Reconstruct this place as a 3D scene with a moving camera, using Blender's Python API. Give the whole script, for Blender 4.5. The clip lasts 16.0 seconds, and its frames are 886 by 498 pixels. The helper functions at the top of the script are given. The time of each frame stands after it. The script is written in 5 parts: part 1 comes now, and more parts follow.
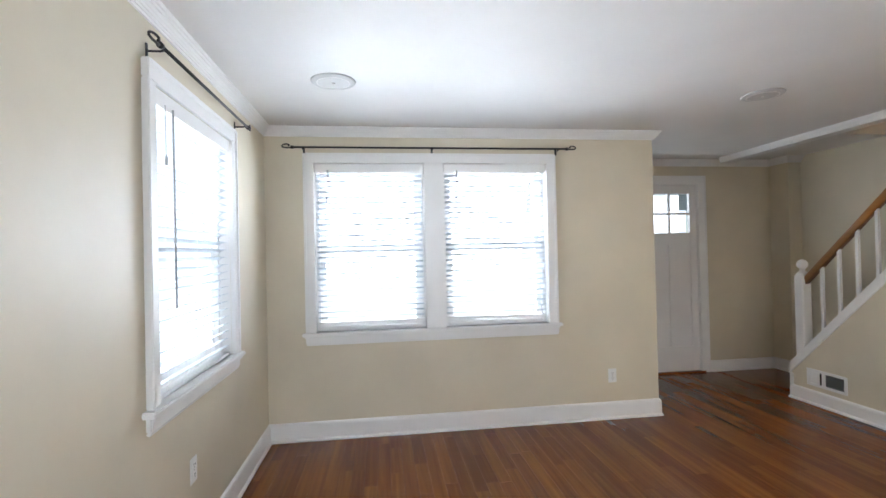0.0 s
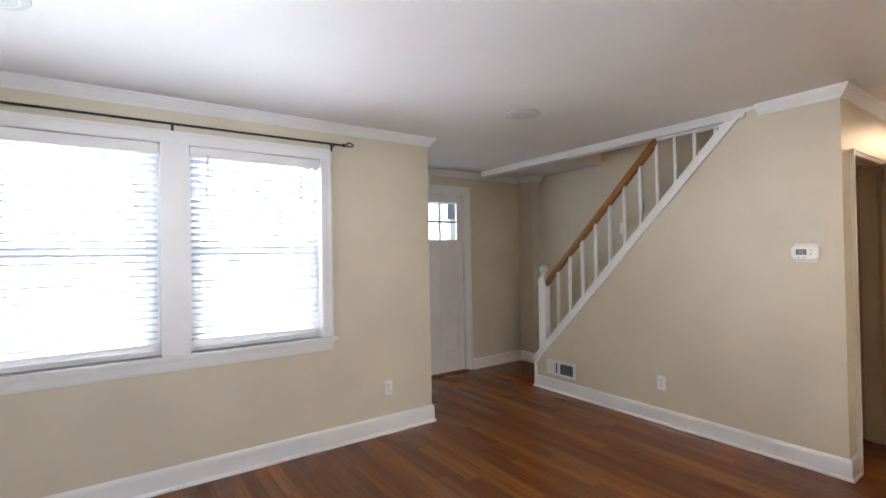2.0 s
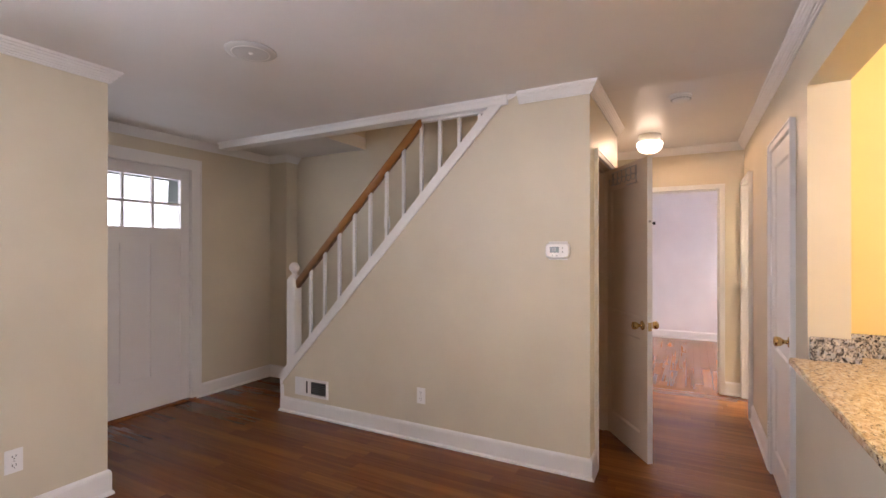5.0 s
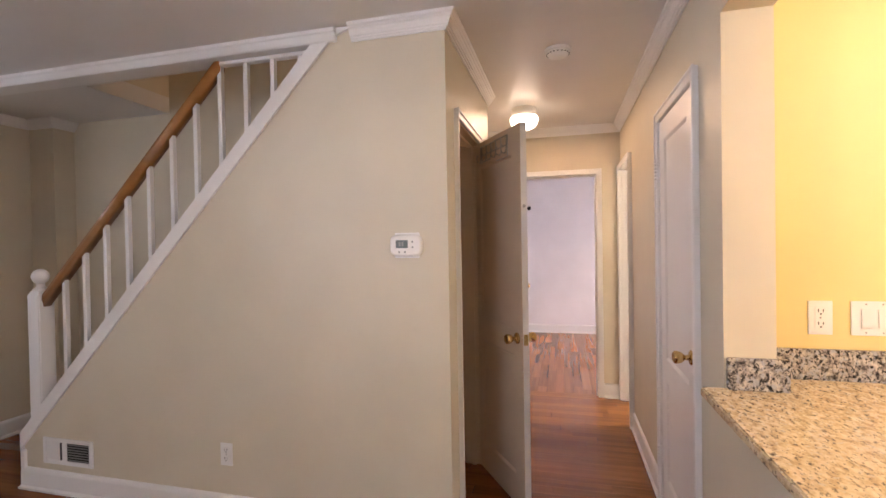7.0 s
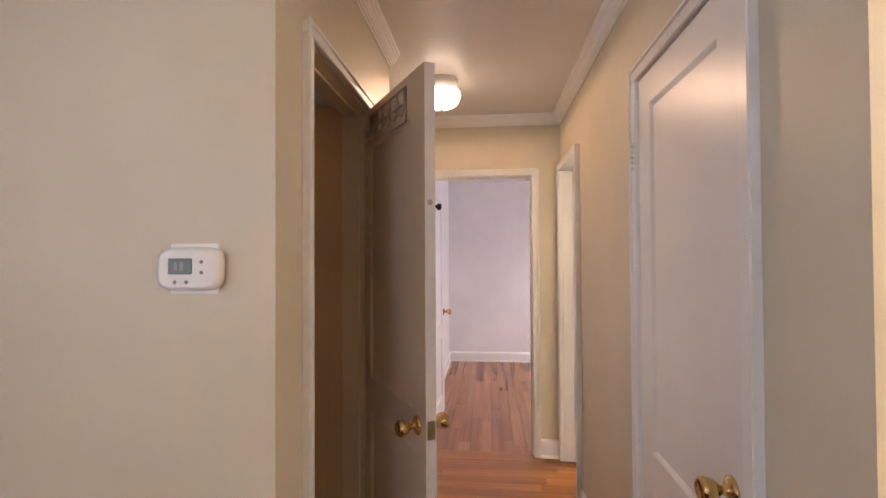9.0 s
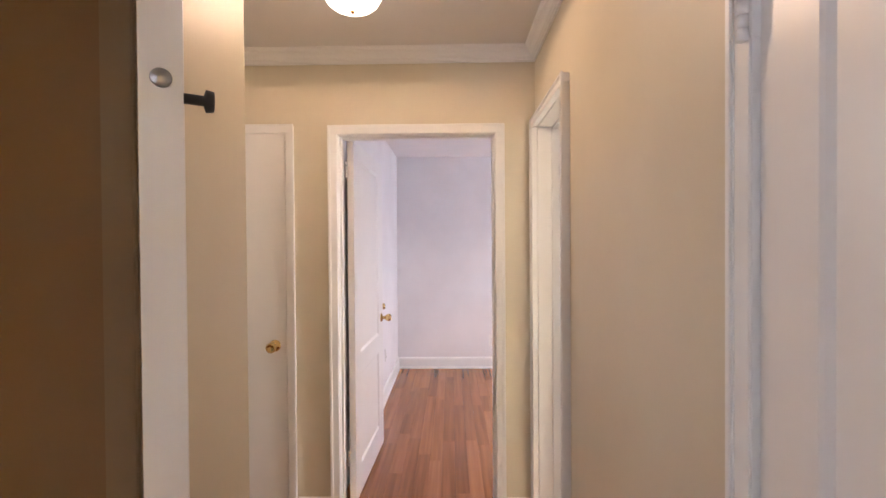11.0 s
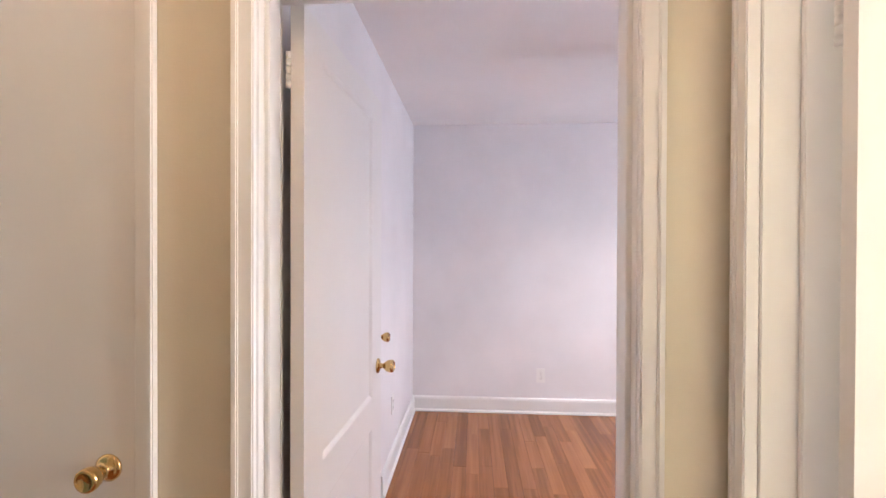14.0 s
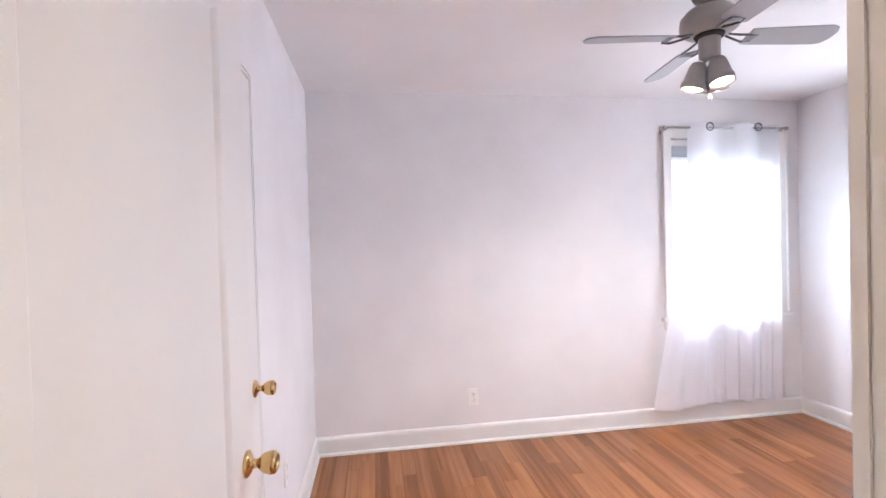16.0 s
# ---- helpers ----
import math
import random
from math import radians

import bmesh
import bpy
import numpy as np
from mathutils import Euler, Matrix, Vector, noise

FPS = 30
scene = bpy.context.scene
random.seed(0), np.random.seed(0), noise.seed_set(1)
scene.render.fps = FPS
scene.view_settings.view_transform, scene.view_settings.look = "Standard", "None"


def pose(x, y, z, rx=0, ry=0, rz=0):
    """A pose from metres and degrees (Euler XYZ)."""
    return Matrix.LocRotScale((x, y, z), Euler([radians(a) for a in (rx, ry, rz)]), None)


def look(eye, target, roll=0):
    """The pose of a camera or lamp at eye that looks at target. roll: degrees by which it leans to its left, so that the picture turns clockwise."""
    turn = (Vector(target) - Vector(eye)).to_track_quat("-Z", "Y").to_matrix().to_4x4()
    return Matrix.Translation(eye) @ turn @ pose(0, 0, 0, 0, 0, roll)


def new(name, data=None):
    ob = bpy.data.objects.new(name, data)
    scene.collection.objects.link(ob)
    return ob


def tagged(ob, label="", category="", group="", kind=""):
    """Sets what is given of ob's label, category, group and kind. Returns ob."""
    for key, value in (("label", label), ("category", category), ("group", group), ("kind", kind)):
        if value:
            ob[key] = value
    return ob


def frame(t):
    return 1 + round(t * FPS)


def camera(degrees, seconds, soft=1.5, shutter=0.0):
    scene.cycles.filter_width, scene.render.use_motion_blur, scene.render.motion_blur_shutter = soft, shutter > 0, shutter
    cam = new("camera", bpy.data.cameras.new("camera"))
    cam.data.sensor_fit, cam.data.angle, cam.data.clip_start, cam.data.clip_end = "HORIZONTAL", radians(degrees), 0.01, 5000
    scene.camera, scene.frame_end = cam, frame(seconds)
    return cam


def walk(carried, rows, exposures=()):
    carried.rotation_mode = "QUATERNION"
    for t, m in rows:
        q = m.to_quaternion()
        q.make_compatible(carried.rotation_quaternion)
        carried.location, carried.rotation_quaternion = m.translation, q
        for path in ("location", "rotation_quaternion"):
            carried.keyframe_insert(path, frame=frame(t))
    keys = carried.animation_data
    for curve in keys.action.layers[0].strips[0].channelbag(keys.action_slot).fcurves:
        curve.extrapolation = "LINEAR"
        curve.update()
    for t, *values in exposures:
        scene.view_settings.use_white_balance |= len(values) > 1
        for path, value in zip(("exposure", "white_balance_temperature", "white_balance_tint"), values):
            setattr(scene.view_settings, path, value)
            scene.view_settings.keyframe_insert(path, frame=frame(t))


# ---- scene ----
cam = camera(87.6, 16.0)
PATH = [
    (0, (0.36, 0.321, 1.425), (0.62, 2.304, 1.444), -1.3),
    (0.5, (0.38, 0.403, 1.429), (0.86, 2.344, 1.467), -1.1),
    (1, (0.419, 0.486, 1.427), (1.119, 2.359, 1.474), -0.7),
    (1.5, (0.43, 0.593, 1.428), (1.36, 2.363, 1.468), -0.8),
    (2, (0.504, 0.684, 1.431), (1.646, 2.326, 1.453), -1.0),
    (2.5, (0.611, 0.764, 1.422), (1.926, 2.27, 1.421), -1.2),
    (3, (0.72, 0.823, 1.41), (2.148, 2.223, 1.409), -0.8),
    (3.5, (0.835, 0.925, 1.414), (2.364, 2.214, 1.401), -0.2),
    (4, (0.931, 0.983, 1.404), (2.554, 2.152, 1.398), 0.1),
    (4.2, (0.983, 1.006, 1.395), (2.638, 2.129, 1.396), 0.1),
    (6.3, (1.819, 1.125, 1.423), (3.716, 1.758, 1.392), -0.7),
    (6.5, (1.92, 1.128, 1.415), (3.831, 1.714, 1.382), -0.9),
    (7, (2.141, 1.115, 1.405), (4.077, 1.614, 1.38), -1.0),
    (7.5, (2.383, 1.142, 1.415), (4.344, 1.538, 1.395), -0.9),
    (8, (2.618, 1.145, 1.412), (4.594, 1.452, 1.412), -1.0),
    (8.5, (2.877, 1.125, 1.419), (4.86, 1.383, 1.437), -0.8),
    (9, (3.144, 1.126, 1.424), (5.134, 1.321, 1.455), -0.3),
    (9.5, (3.391, 1.116, 1.436), (5.387, 1.235, 1.478), -0.0),
    (9.7, (3.485, 1.098, 1.47), (5.483, 1.194, 1.496), -0.2),
    (11.8, (4.521, 1.026, 1.421), (6.52, 1.057, 1.395), -0.4),
    (12, (4.624, 1.019, 1.433), (6.623, 1.065, 1.396), -0.5),
    (12.5, (4.864, 1.013, 1.408), (6.863, 1.089, 1.376), -0.1),
    (13, (5.066, 1.043, 1.408), (7.063, 1.146, 1.383), 0.2),
    (13.5, (5.292, 1.081, 1.415), (7.287, 1.215, 1.394), 0.5),
    (14, (5.51, 1.153, 1.408), (7.506, 1.283, 1.393), 0.2),
    (14.5, (5.71, 1.229, 1.41), (7.709, 1.302, 1.395), 0.1),
    (15, (5.91, 1.255, 1.398), (7.909, 1.225, 1.383), -0.5),
    (15.5, (6.115, 1.241, 1.404), (8.109, 1.087, 1.38), -1.2),
    (16, (6.267, 1.236, 1.412), (8.245, 0.944, 1.38), -1.6),
]
EXPOSURES = [(0.0, 0.12, 5950, 11), (2.0, 0.14, 6100, 16), (4.0, 0.13, 6400, 24), (6.5, 0.15, 6500, 26), (9.5, -0.18, 6500, 25), (12.0, 0.14, 5800, 19), (14.0, 0.05, 5900, 19), (15.0, 0.1, 5900, 18), (16.0, 0.14, 5950, 16)]
walk(cam, [(t, look(eye, target, roll)) for t, eye, target, roll in PATH], EXPOSURES)

# ---- world and light ----
world = bpy.data.worlds.new("sky")
scene.world = world
world.use_nodes = True
wn = world.node_tree
sky = wn.nodes.new("ShaderNodeTexSky")
sky.sky_type, sky.sun_disc = "NISHITA", False
sky.sun_elevation, sky.sun_rotation = radians(50), radians(200)
wn.links.new(sky.outputs[0], wn.nodes["Background"].inputs[0])
wn.nodes["Background"].inputs[1].default_value = 0.12


def sun_lamp():
    data = bpy.data.lights.new("sun", "SUN")
    data.energy, data.angle, data.color = 1.0, radians(12), (1.0, 0.96, 0.9)
    ob = new("sun", data)
    ob.matrix_world = look((0, 0, 10), (0.2, 0.45, 8.6))


def area_lamp(name, eye, target, wide, high, power, colour):
    data = bpy.data.lights.new(name, "AREA")
    data.shape, data.size, data.size_y, data.energy, data.color = "RECTANGLE", wide, high, power, colour
    new(name, data).matrix_world = look(eye, target)


def point_lamp(name, place, power, colour, radius):
    data = bpy.data.lights.new(name, "POINT")
    data.energy, data.color, data.shadow_soft_size = power, colour, radius
    new(name, data).matrix_world = pose(*place)


def spot_lamp(name, place, power, colour, radius, spread, blend):
    data = bpy.data.lights.new(name, "SPOT")
    data.energy, data.color, data.shadow_soft_size, data.spot_size, data.spot_blend = power, colour, radius, radians(spread), blend
    new(name, data).matrix_world = pose(*place)


DAY = (0.89, 0.95, 1.0)
sun_lamp()
area_lamp("window_light_front_a", (0.27, 4.80, 1.85), (0.27, 2.6, 1.05), 1.0, 1.5, 135, DAY)
area_lamp("window_light_front_b", (1.29, 4.80, 1.85), (1.29, 2.6, 1.05), 1.0, 1.5, 135, DAY)
area_lamp("window_light_side", (-1.31, 2.72, 1.85), (0.9, 2.72, 1.05), 1.1, 1.5, 95, DAY)
# fill through an added, unseen south window; brightens the north wall
area_lamp("fill_light_rear", (0.75, -1.95, 1.75), (0.75, 2.0, 1.2), 1.6, 1.3, 48, DAY)
area_lamp("window_light_bedroom", (10.55, -1.4, 3.05), (9.5, -1.35, 1.4), 1.2, 1.3, 450, DAY)
# side light through an assumed, unseen south window of the bedroom
area_lamp("window_light_bedroom_unseen", (8.27, -2.75, 1.35), (8.2, 0, 1.55), 1.2, 1.5, 46, DAY)
# stand-in for the bathroom's unseen source, aimed at the hall floor
area_lamp("bath_light_unseen", (6.0, -2.12, 1.6), (6.1, 0.9, 0.2), 0.5, 0.85, 135, (1.0, 0.97, 0.88))
area_lamp("window_light_door", (3.5, 5.42, 1.83), (3.5, 4.0, 1.75), 0.74, 0.44, 3, DAY)
point_lamp("green_room_bulb", (7.17, 3.40, 2.11), 48, (1.0, 0.93, 0.80), 0.07)
spot_lamp("hall_bulb", (5.76, 1.385, 2.32), 16, (1.0, 0.66, 0.38), 0.05, 178, 0.08)
spot_lamp("fan_bulbs", (8.01, -0.16, 1.98), 100, (1.0, 0.93, 0.84), 0.06, 176, 1.0)
point_lamp("upper_hall_bulb", (4.75, 1.7, 4.5), 16, (1.0, 0.62, 0.32), 0.06)
point_lamp("kitchen_bulb", (2.7, -0.85, 2.2), 60, (1.0, 0.91, 0.78), 0.12)


# ---- materials ----
def base_mat(name, rough=0.5, metal=0.0):
    m = bpy.data.materials.new(name)
    m.use_nodes = True
    p = m.node_tree.nodes["Principled BSDF"]
    p.inputs["Roughness"].default_value, p.inputs["Metallic"].default_value = rough, metal
    return m, m.node_tree.nodes, m.node_tree.links, p


def ramp(nodes, stops):
    r = nodes.new("ShaderNodeValToRGB")
    while len(r.color_ramp.elements) < len(stops):
        r.color_ramp.elements.new(0.5)
    for e, (pos, c) in zip(r.color_ramp.elements, stops):
        e.position, e.color = pos, (*c, 1)
    return r


def noise_tex(nodes, links, vec, scale, detail=4.0, rough=0.55):
    n = nodes.new("ShaderNodeTexNoise")
    n.inputs["Scale"].default_value, n.inputs["Detail"].default_value, n.inputs["Roughness"].default_value = scale, detail, rough
    links.new(vec, n.inputs["Vector"])
    return n


def bump(nodes, links, height, p, strength, distance):
    b = nodes.new("ShaderNodeBump")
    b.inputs["Strength"].default_value, b.inputs["Distance"].default_value = strength, distance
    links.new(height, b.inputs["Height"])
    links.new(b.outputs[0], p.inputs["Normal"])


def shade(c, k):
    return tuple(min(1.0, v * k) for v in c)


def paint(name, colour, rough=0.55, blotch=0.05, texture=0.12, grain=220.0):
    """Painted surface: faint blotches, roller or brush texture."""
    m, nodes, links, p = base_mat(name, rough)
    vec = nodes.new("ShaderNodeTexCoord").outputs["Object"]
    big = noise_tex(nodes, links, vec, 1.7, 5)
    r = ramp(nodes, [(0.3, shade(colour, 1 - blotch)), (0.7, shade(colour, 1 + blotch))])
    links.new(big.outputs[0], r.inputs[0])
    links.new(r.outputs[0], p.inputs["Base Color"])
    fine = noise_tex(nodes, links, vec, grain, 3)
    bump(nodes, links, fine.outputs[0], p, texture, 0.002)
    return m


def metal(name, colour, rough):
    m, nodes, links, p = base_mat(name, rough, 1.0)
    vec = nodes.new("ShaderNodeTexCoord").outputs["Object"]
    n = noise_tex(nodes, links, vec, 30, 4)
    r = ramp(nodes, [(0.3, shade(colour, 0.8)), (0.7, colour)])
    links.new(n.outputs[0], r.inputs[0])
    links.new(r.outputs[0], p.inputs["Base Color"])
    return m


def wood(name, dark, light, along, rough=0.3, by_island=False, coat=0.0, vary=0.28):
    """Strip wood: grain along an axis, tone per board."""
    m, nodes, links, p = base_mat(name, rough)
    p.inputs["Coat Weight"].default_value, p.inputs["Coat Roughness"].default_value = coat, 0.16
    p.inputs["Specular IOR Level"].default_value = 0.24
    if by_island:
        rnd = nodes.new("ShaderNodeNewGeometry").outputs["Random Per Island"]
    else:
        rnd = nodes.new("ShaderNodeObjectInfo").outputs["Random"]
    geo = nodes.new("ShaderNodeNewGeometry").outputs["Position"]
    off = nodes.new("ShaderNodeVectorMath")
    off.operation = "ADD"
    mul = nodes.new("ShaderNodeVectorMath")
    mul.operation = "SCALE"
    mul.inputs[0].default_value = (13.0, 7.0, 3.0)
    links.new(rnd, mul.inputs["Scale"])
    links.new(geo, off.inputs[0])
    links.new(mul.outputs[0], off.inputs[1])
    sc = nodes.new("ShaderNodeMapping")
    sc.inputs["Scale"].default_value = (1.1, 34, 34) if along == "x" else (34, 1.1, 34)
    links.new(off.outputs[0], sc.inputs["Vector"])
    grain = noise_tex(nodes, links, sc.outputs[0], 1.0, 7, 0.62)
    streak = nodes.new("ShaderNodeMapping")
    streak.inputs["Scale"].default_value = (0.5, 7, 7) if along == "x" else (7, 0.5, 7)
    links.new(geo, streak.inputs["Vector"])
    wide = noise_tex(nodes, links, streak.outputs[0], 1.0, 3)
    a = nodes.new("ShaderNodeMath")
    a.operation = "MULTIPLY_ADD"
    a.inputs[1].default_value = vary
    links.new(rnd, a.inputs[0])
    b = nodes.new("ShaderNodeMath")
    b.operation = "MULTIPLY_ADD"
    b.inputs[1].default_value, b.inputs[2].default_value = 0.54, -0.05
    links.new(grain.outputs[0], b.inputs[0])
    links.new(b.outputs[0], a.inputs[2])
    c = nodes.new("ShaderNodeMath")
    c.operation = "MULTIPLY_ADD"
    c.inputs[1].default_value = 0.28
    links.new(wide.outputs[0], c.inputs[0])
    links.new(a.outputs[0], c.inputs[2])
    mix = tuple((x + y) / 2 for x, y in zip(dark, light))
    r = ramp(nodes, [(0.1, shade(dark, 0.85)), (0.35, dark), (0.65, mix), (0.95, light)])
    links.new(c.outputs[0], r.inputs[0])
    links.new(r.outputs[0], p.inputs["Base Color"])
    bump(nodes, links, grain.outputs[0], p, 0.04, 0.0003)
    return m


def granite_mat(name, stops, fleck, fleck_at, grey_at, grey):
    """Polished granite: clouded ground, stretched flecks, pale crystals."""
    m, nodes, links, p = base_mat(name, 0.16)
    vec = nodes.new("ShaderNodeTexCoord").outputs["Object"]
    mp = nodes.new("ShaderNodeMapping")
    mp.inputs["Scale"].default_value, mp.inputs["Rotation"].default_value = (1.0, 1.8, 1.4), (0.3, 0.2, 0.6)
    links.new(vec, mp.inputs["Vector"])
    ground = noise_tex(nodes, links, mp.outputs[0], 32, 6, 0.65)
    r1 = ramp(nodes, stops)
    links.new(ground.outputs[0], r1.inputs[0])
    speck = noise_tex(nodes, links, mp.outputs[0], 60, 4, 0.7)
    r2 = ramp(nodes, [(fleck_at, (0, 0, 0)), (fleck_at + 0.04, (1, 1, 1))])
    links.new(speck.outputs[0], r2.inputs[0])
    mx = nodes.new("ShaderNodeMix")
    mx.data_type = "RGBA"
    links.new(r2.outputs[0], mx.inputs["Factor"])
    links.new(r1.outputs[0], mx.inputs["A"])
    mx.inputs["B"].default_value = (*fleck, 1)
    pale = noise_tex(nodes, links, vec, 58, 3)
    r3 = ramp(nodes, [(grey_at, (0, 0, 0)), (grey_at + 0.05, (0.8, 0.8, 0.8))])
    links.new(pale.outputs[0], r3.inputs[0])
    mz = nodes.new("ShaderNodeMix")
    mz.data_type = "RGBA"
    links.new(r3.outputs[0], mz.inputs["Factor"])
    links.new(mx.outputs["Result"], mz.inputs["A"])
    mz.inputs["B"].default_value = (*grey, 1)
    links.new(mz.outputs["Result"], p.inputs["Base Color"])
    return m


def glass_mat():
    m, nodes, links, p = base_mat("window_glass", 0.02)
    p.inputs["Transmission Weight"].default_value, p.inputs["IOR"].default_value = 1.0, 1.05
    return m


def cloth_mat(name, colour, through_it):
    m, nodes, links, p = base_mat(name, 0.8)
    p.inputs["Base Color"].default_value = (*colour, 1)
    vec = nodes.new("ShaderNodeTexCoord").outputs["Object"]
    weave = noise_tex(nodes, links, vec, 420, 2)
    bump(nodes, links, weave.outputs[0], p, 0.1, 0.001)
    t = nodes.new("ShaderNodeBsdfTranslucent")
    t.inputs[0].default_value = (*colour, 1)
    mix = nodes.new("ShaderNodeMixShader")
    mix.inputs[0].default_value = through_it
    links.new(p.outputs[0], mix.inputs[1])
    links.new(t.outputs[0], mix.inputs[2])
    links.new(mix.outputs[0], nodes["Material Output"].inputs[0])
    return m


def glow(name, colour, strength):
    m, nodes, links, p = base_mat(name, 0.4)
    p.inputs["Base Color"].default_value = (*colour, 1)
    p.inputs["Emission Color"].default_value, p.inputs["Emission Strength"].default_value = (*colour, 1), strength
    return m


CREAM = paint("cream_wall_paint", (0.68, 0.612, 0.475), 0.46)
WHITE_WALL = paint("white_wall_paint", (0.84, 0.82, 0.83))
YELLOW = paint("yellow_wall_paint", (0.83, 0.65, 0.29))
GREEN = paint("grey_green_wall_paint", (0.36, 0.43, 0.38))
CEILING = paint("ceiling_paint", (0.79, 0.77, 0.74), 0.62, 0.03, 0.12, 160)
BED_CEILING = paint("white_ceiling_paint", (0.88, 0.86, 0.86), 0.7, 0.03, 0.12, 160)
HALL_CEILING = paint("satin_ceiling_paint", (0.79, 0.77, 0.74), 0.3, 0.03, 0.05, 160)
TRIM = paint("white_gloss_trim_paint", (0.85, 0.84, 0.82), 0.3, 0.03, 0.02, 60)
DOOR = paint("white_door_paint", (0.82, 0.80, 0.78), 0.33, 0.03, 0.03, 60)
PLASTIC = paint("white_plastic", (0.88, 0.87, 0.85), 0.35, 0.02, 0.02, 300)
GREY_PLASTIC = paint("grey_plastic", (0.30, 0.31, 0.30), 0.4, 0.03, 0.02, 300)
BLACK = paint("black_iron_paint", (0.015, 0.014, 0.014), 0.45, 0.1, 0.2, 120)
DARK = paint("dark_void", (0.03, 0.028, 0.025), 0.8)
BRASS = metal("polished_brass", (0.78, 0.55, 0.24), 0.16)
WIRE = metal("dull_chrome_wire", (0.62, 0.58, 0.54), 0.28)
NICKEL = metal("brushed_nickel", (0.52, 0.50, 0.48), 0.3)
OAK_Y = wood("oak_strip_floor", (0.125, 0.036, 0.008), (0.40, 0.140, 0.030), "y", 0.26, False, 0.12, 0.19)
OAK_Y_JOINED = wood("oak_strip_floor_rest", (0.125, 0.036, 0.008), (0.40, 0.140, 0.030), "y", 0.26, True, 0.12, 0.19)
# living room oak lightened, so the hall floor's light sits in its colour
OAK_HALL_LIT = wood("oak_strip_hall_lit", (0.20, 0.068, 0.016), (0.62, 0.26, 0.066), "y", 0.24, False, 0.25, 0.16)
OAK_HALL_LIT_JOINED = wood("oak_strip_hall_lit_rest", (0.20, 0.068, 0.016), (0.62, 0.26, 0.066), "y", 0.24, True, 0.25, 0.16)
OAK_X = wood("oak_strip_bedroom_floor", (0.22, 0.075, 0.019), (0.68, 0.285, 0.092), "x", 0.2, False, 0.3, 0.2)
OAK_X_JOINED = wood("oak_strip_bedroom_rest", (0.22, 0.075, 0.019), (0.68, 0.285, 0.092), "x", 0.2, True, 0.3, 0.2)
HONEY = wood("honey_oak", (0.30, 0.13, 0.035), (0.48, 0.23, 0.07), "y", 0.3, False, 0.3)
SUBFLOOR = paint("dark_joint", (0.06, 0.024, 0.010), 0.7)
GRANITE = granite_mat("gold_granite", [(0.30, (0.36, 0.24, 0.13)), (0.43, (0.60, 0.45, 0.27)), (0.56, (0.76, 0.61, 0.40)), (0.72, (0.84, 0.75, 0.58))], (0.10, 0.080, 0.065), 0.565, 0.60, (0.66, 0.58, 0.46))
# the countertop's stone again, with the splash's cooler light put into its colour
GRANITE_SKYLIT = granite_mat("granite_skylit", [(0.38, (0.10, 0.09, 0.09)), (0.47, (0.34, 0.31, 0.29)), (0.58, (0.56, 0.51, 0.46)), (0.74, (0.74, 0.68, 0.60))], (0.02, 0.02, 0.022), 0.515, 0.56, (0.42, 0.43, 0.47))
# tan of the closet door and jambs, with warm bounced light in the colour
TAN_BOUNCE = paint("tan_warm_bounce_paint", (0.78, 0.63, 0.47), 0.35, 0.06, 0.08, 70)
TAN = paint("tan_closet_paint", (0.70, 0.49, 0.32))
GLASS = glass_mat()
SLAT = cloth_mat("white_blind_slat", (0.67, 0.70, 0.73), 0.05)
SHEER = cloth_mat("white_sheer_cloth", (0.90, 0.90, 0.94), 0.33)
LAMP_GLASS = glow("lit_lamp_glass", (1.0, 0.82, 0.58), 6.0)
BULB = glow("lit_bulb", (1.0, 0.84, 0.62), 14.0)
LCD = paint("grey_green_display", (0.17, 0.21, 0.22), 0.06)
TILE = paint("pale_bath_wall", (0.80, 0.77, 0.62))
LAWN = paint("distant_lawn", (0.10, 0.16, 0.06), 0.9, 0.3)
SIDING = paint("pale_house_siding", (0.7, 0.7, 0.68), 0.7)


# ---- building helpers ----
def mesh_of(name, bm, mats):
    me = bpy.data.meshes.new(name)
    bm.normal_update()
    bm.to_mesh(me)
    bm.free()
    for m in mats if isinstance(mats, (list, tuple)) else [mats]:
        me.materials.append(m)
    return me


def box(bm, a, b, bevel=0.0, slot=0):
    x0, y0, z0 = (min(p, q) for p, q in zip(a, b))
    x1, y1, z1 = (max(p, q) for p, q in zip(a, b))
    v = [bm.verts.new(p) for p in ((x0, y0, z0), (x1, y0, z0), (x1, y1, z0), (x0, y1, z0), (x0, y0, z1), (x1, y0, z1), (x1, y1, z1), (x0, y1, z1))]
    fs = [bm.faces.new([v[i] for i in q]) for q in ((3, 2, 1, 0), (4, 5, 6, 7), (0, 1, 5, 4), (1, 2, 6, 5), (2, 3, 7, 6), (3, 0, 4, 7))]
    for f in fs:
        f.material_index = slot
    if bevel:
        edges = list({e for f in fs for e in f.edges})
        bmesh.ops.bevel(bm, geom=edges, offset=bevel, segments=2, affect="EDGES", clamp_overlap=True)
    return bm


def boxed(a, b, bevel=0.0):
    return box(bmesh.new(), a, b, bevel)


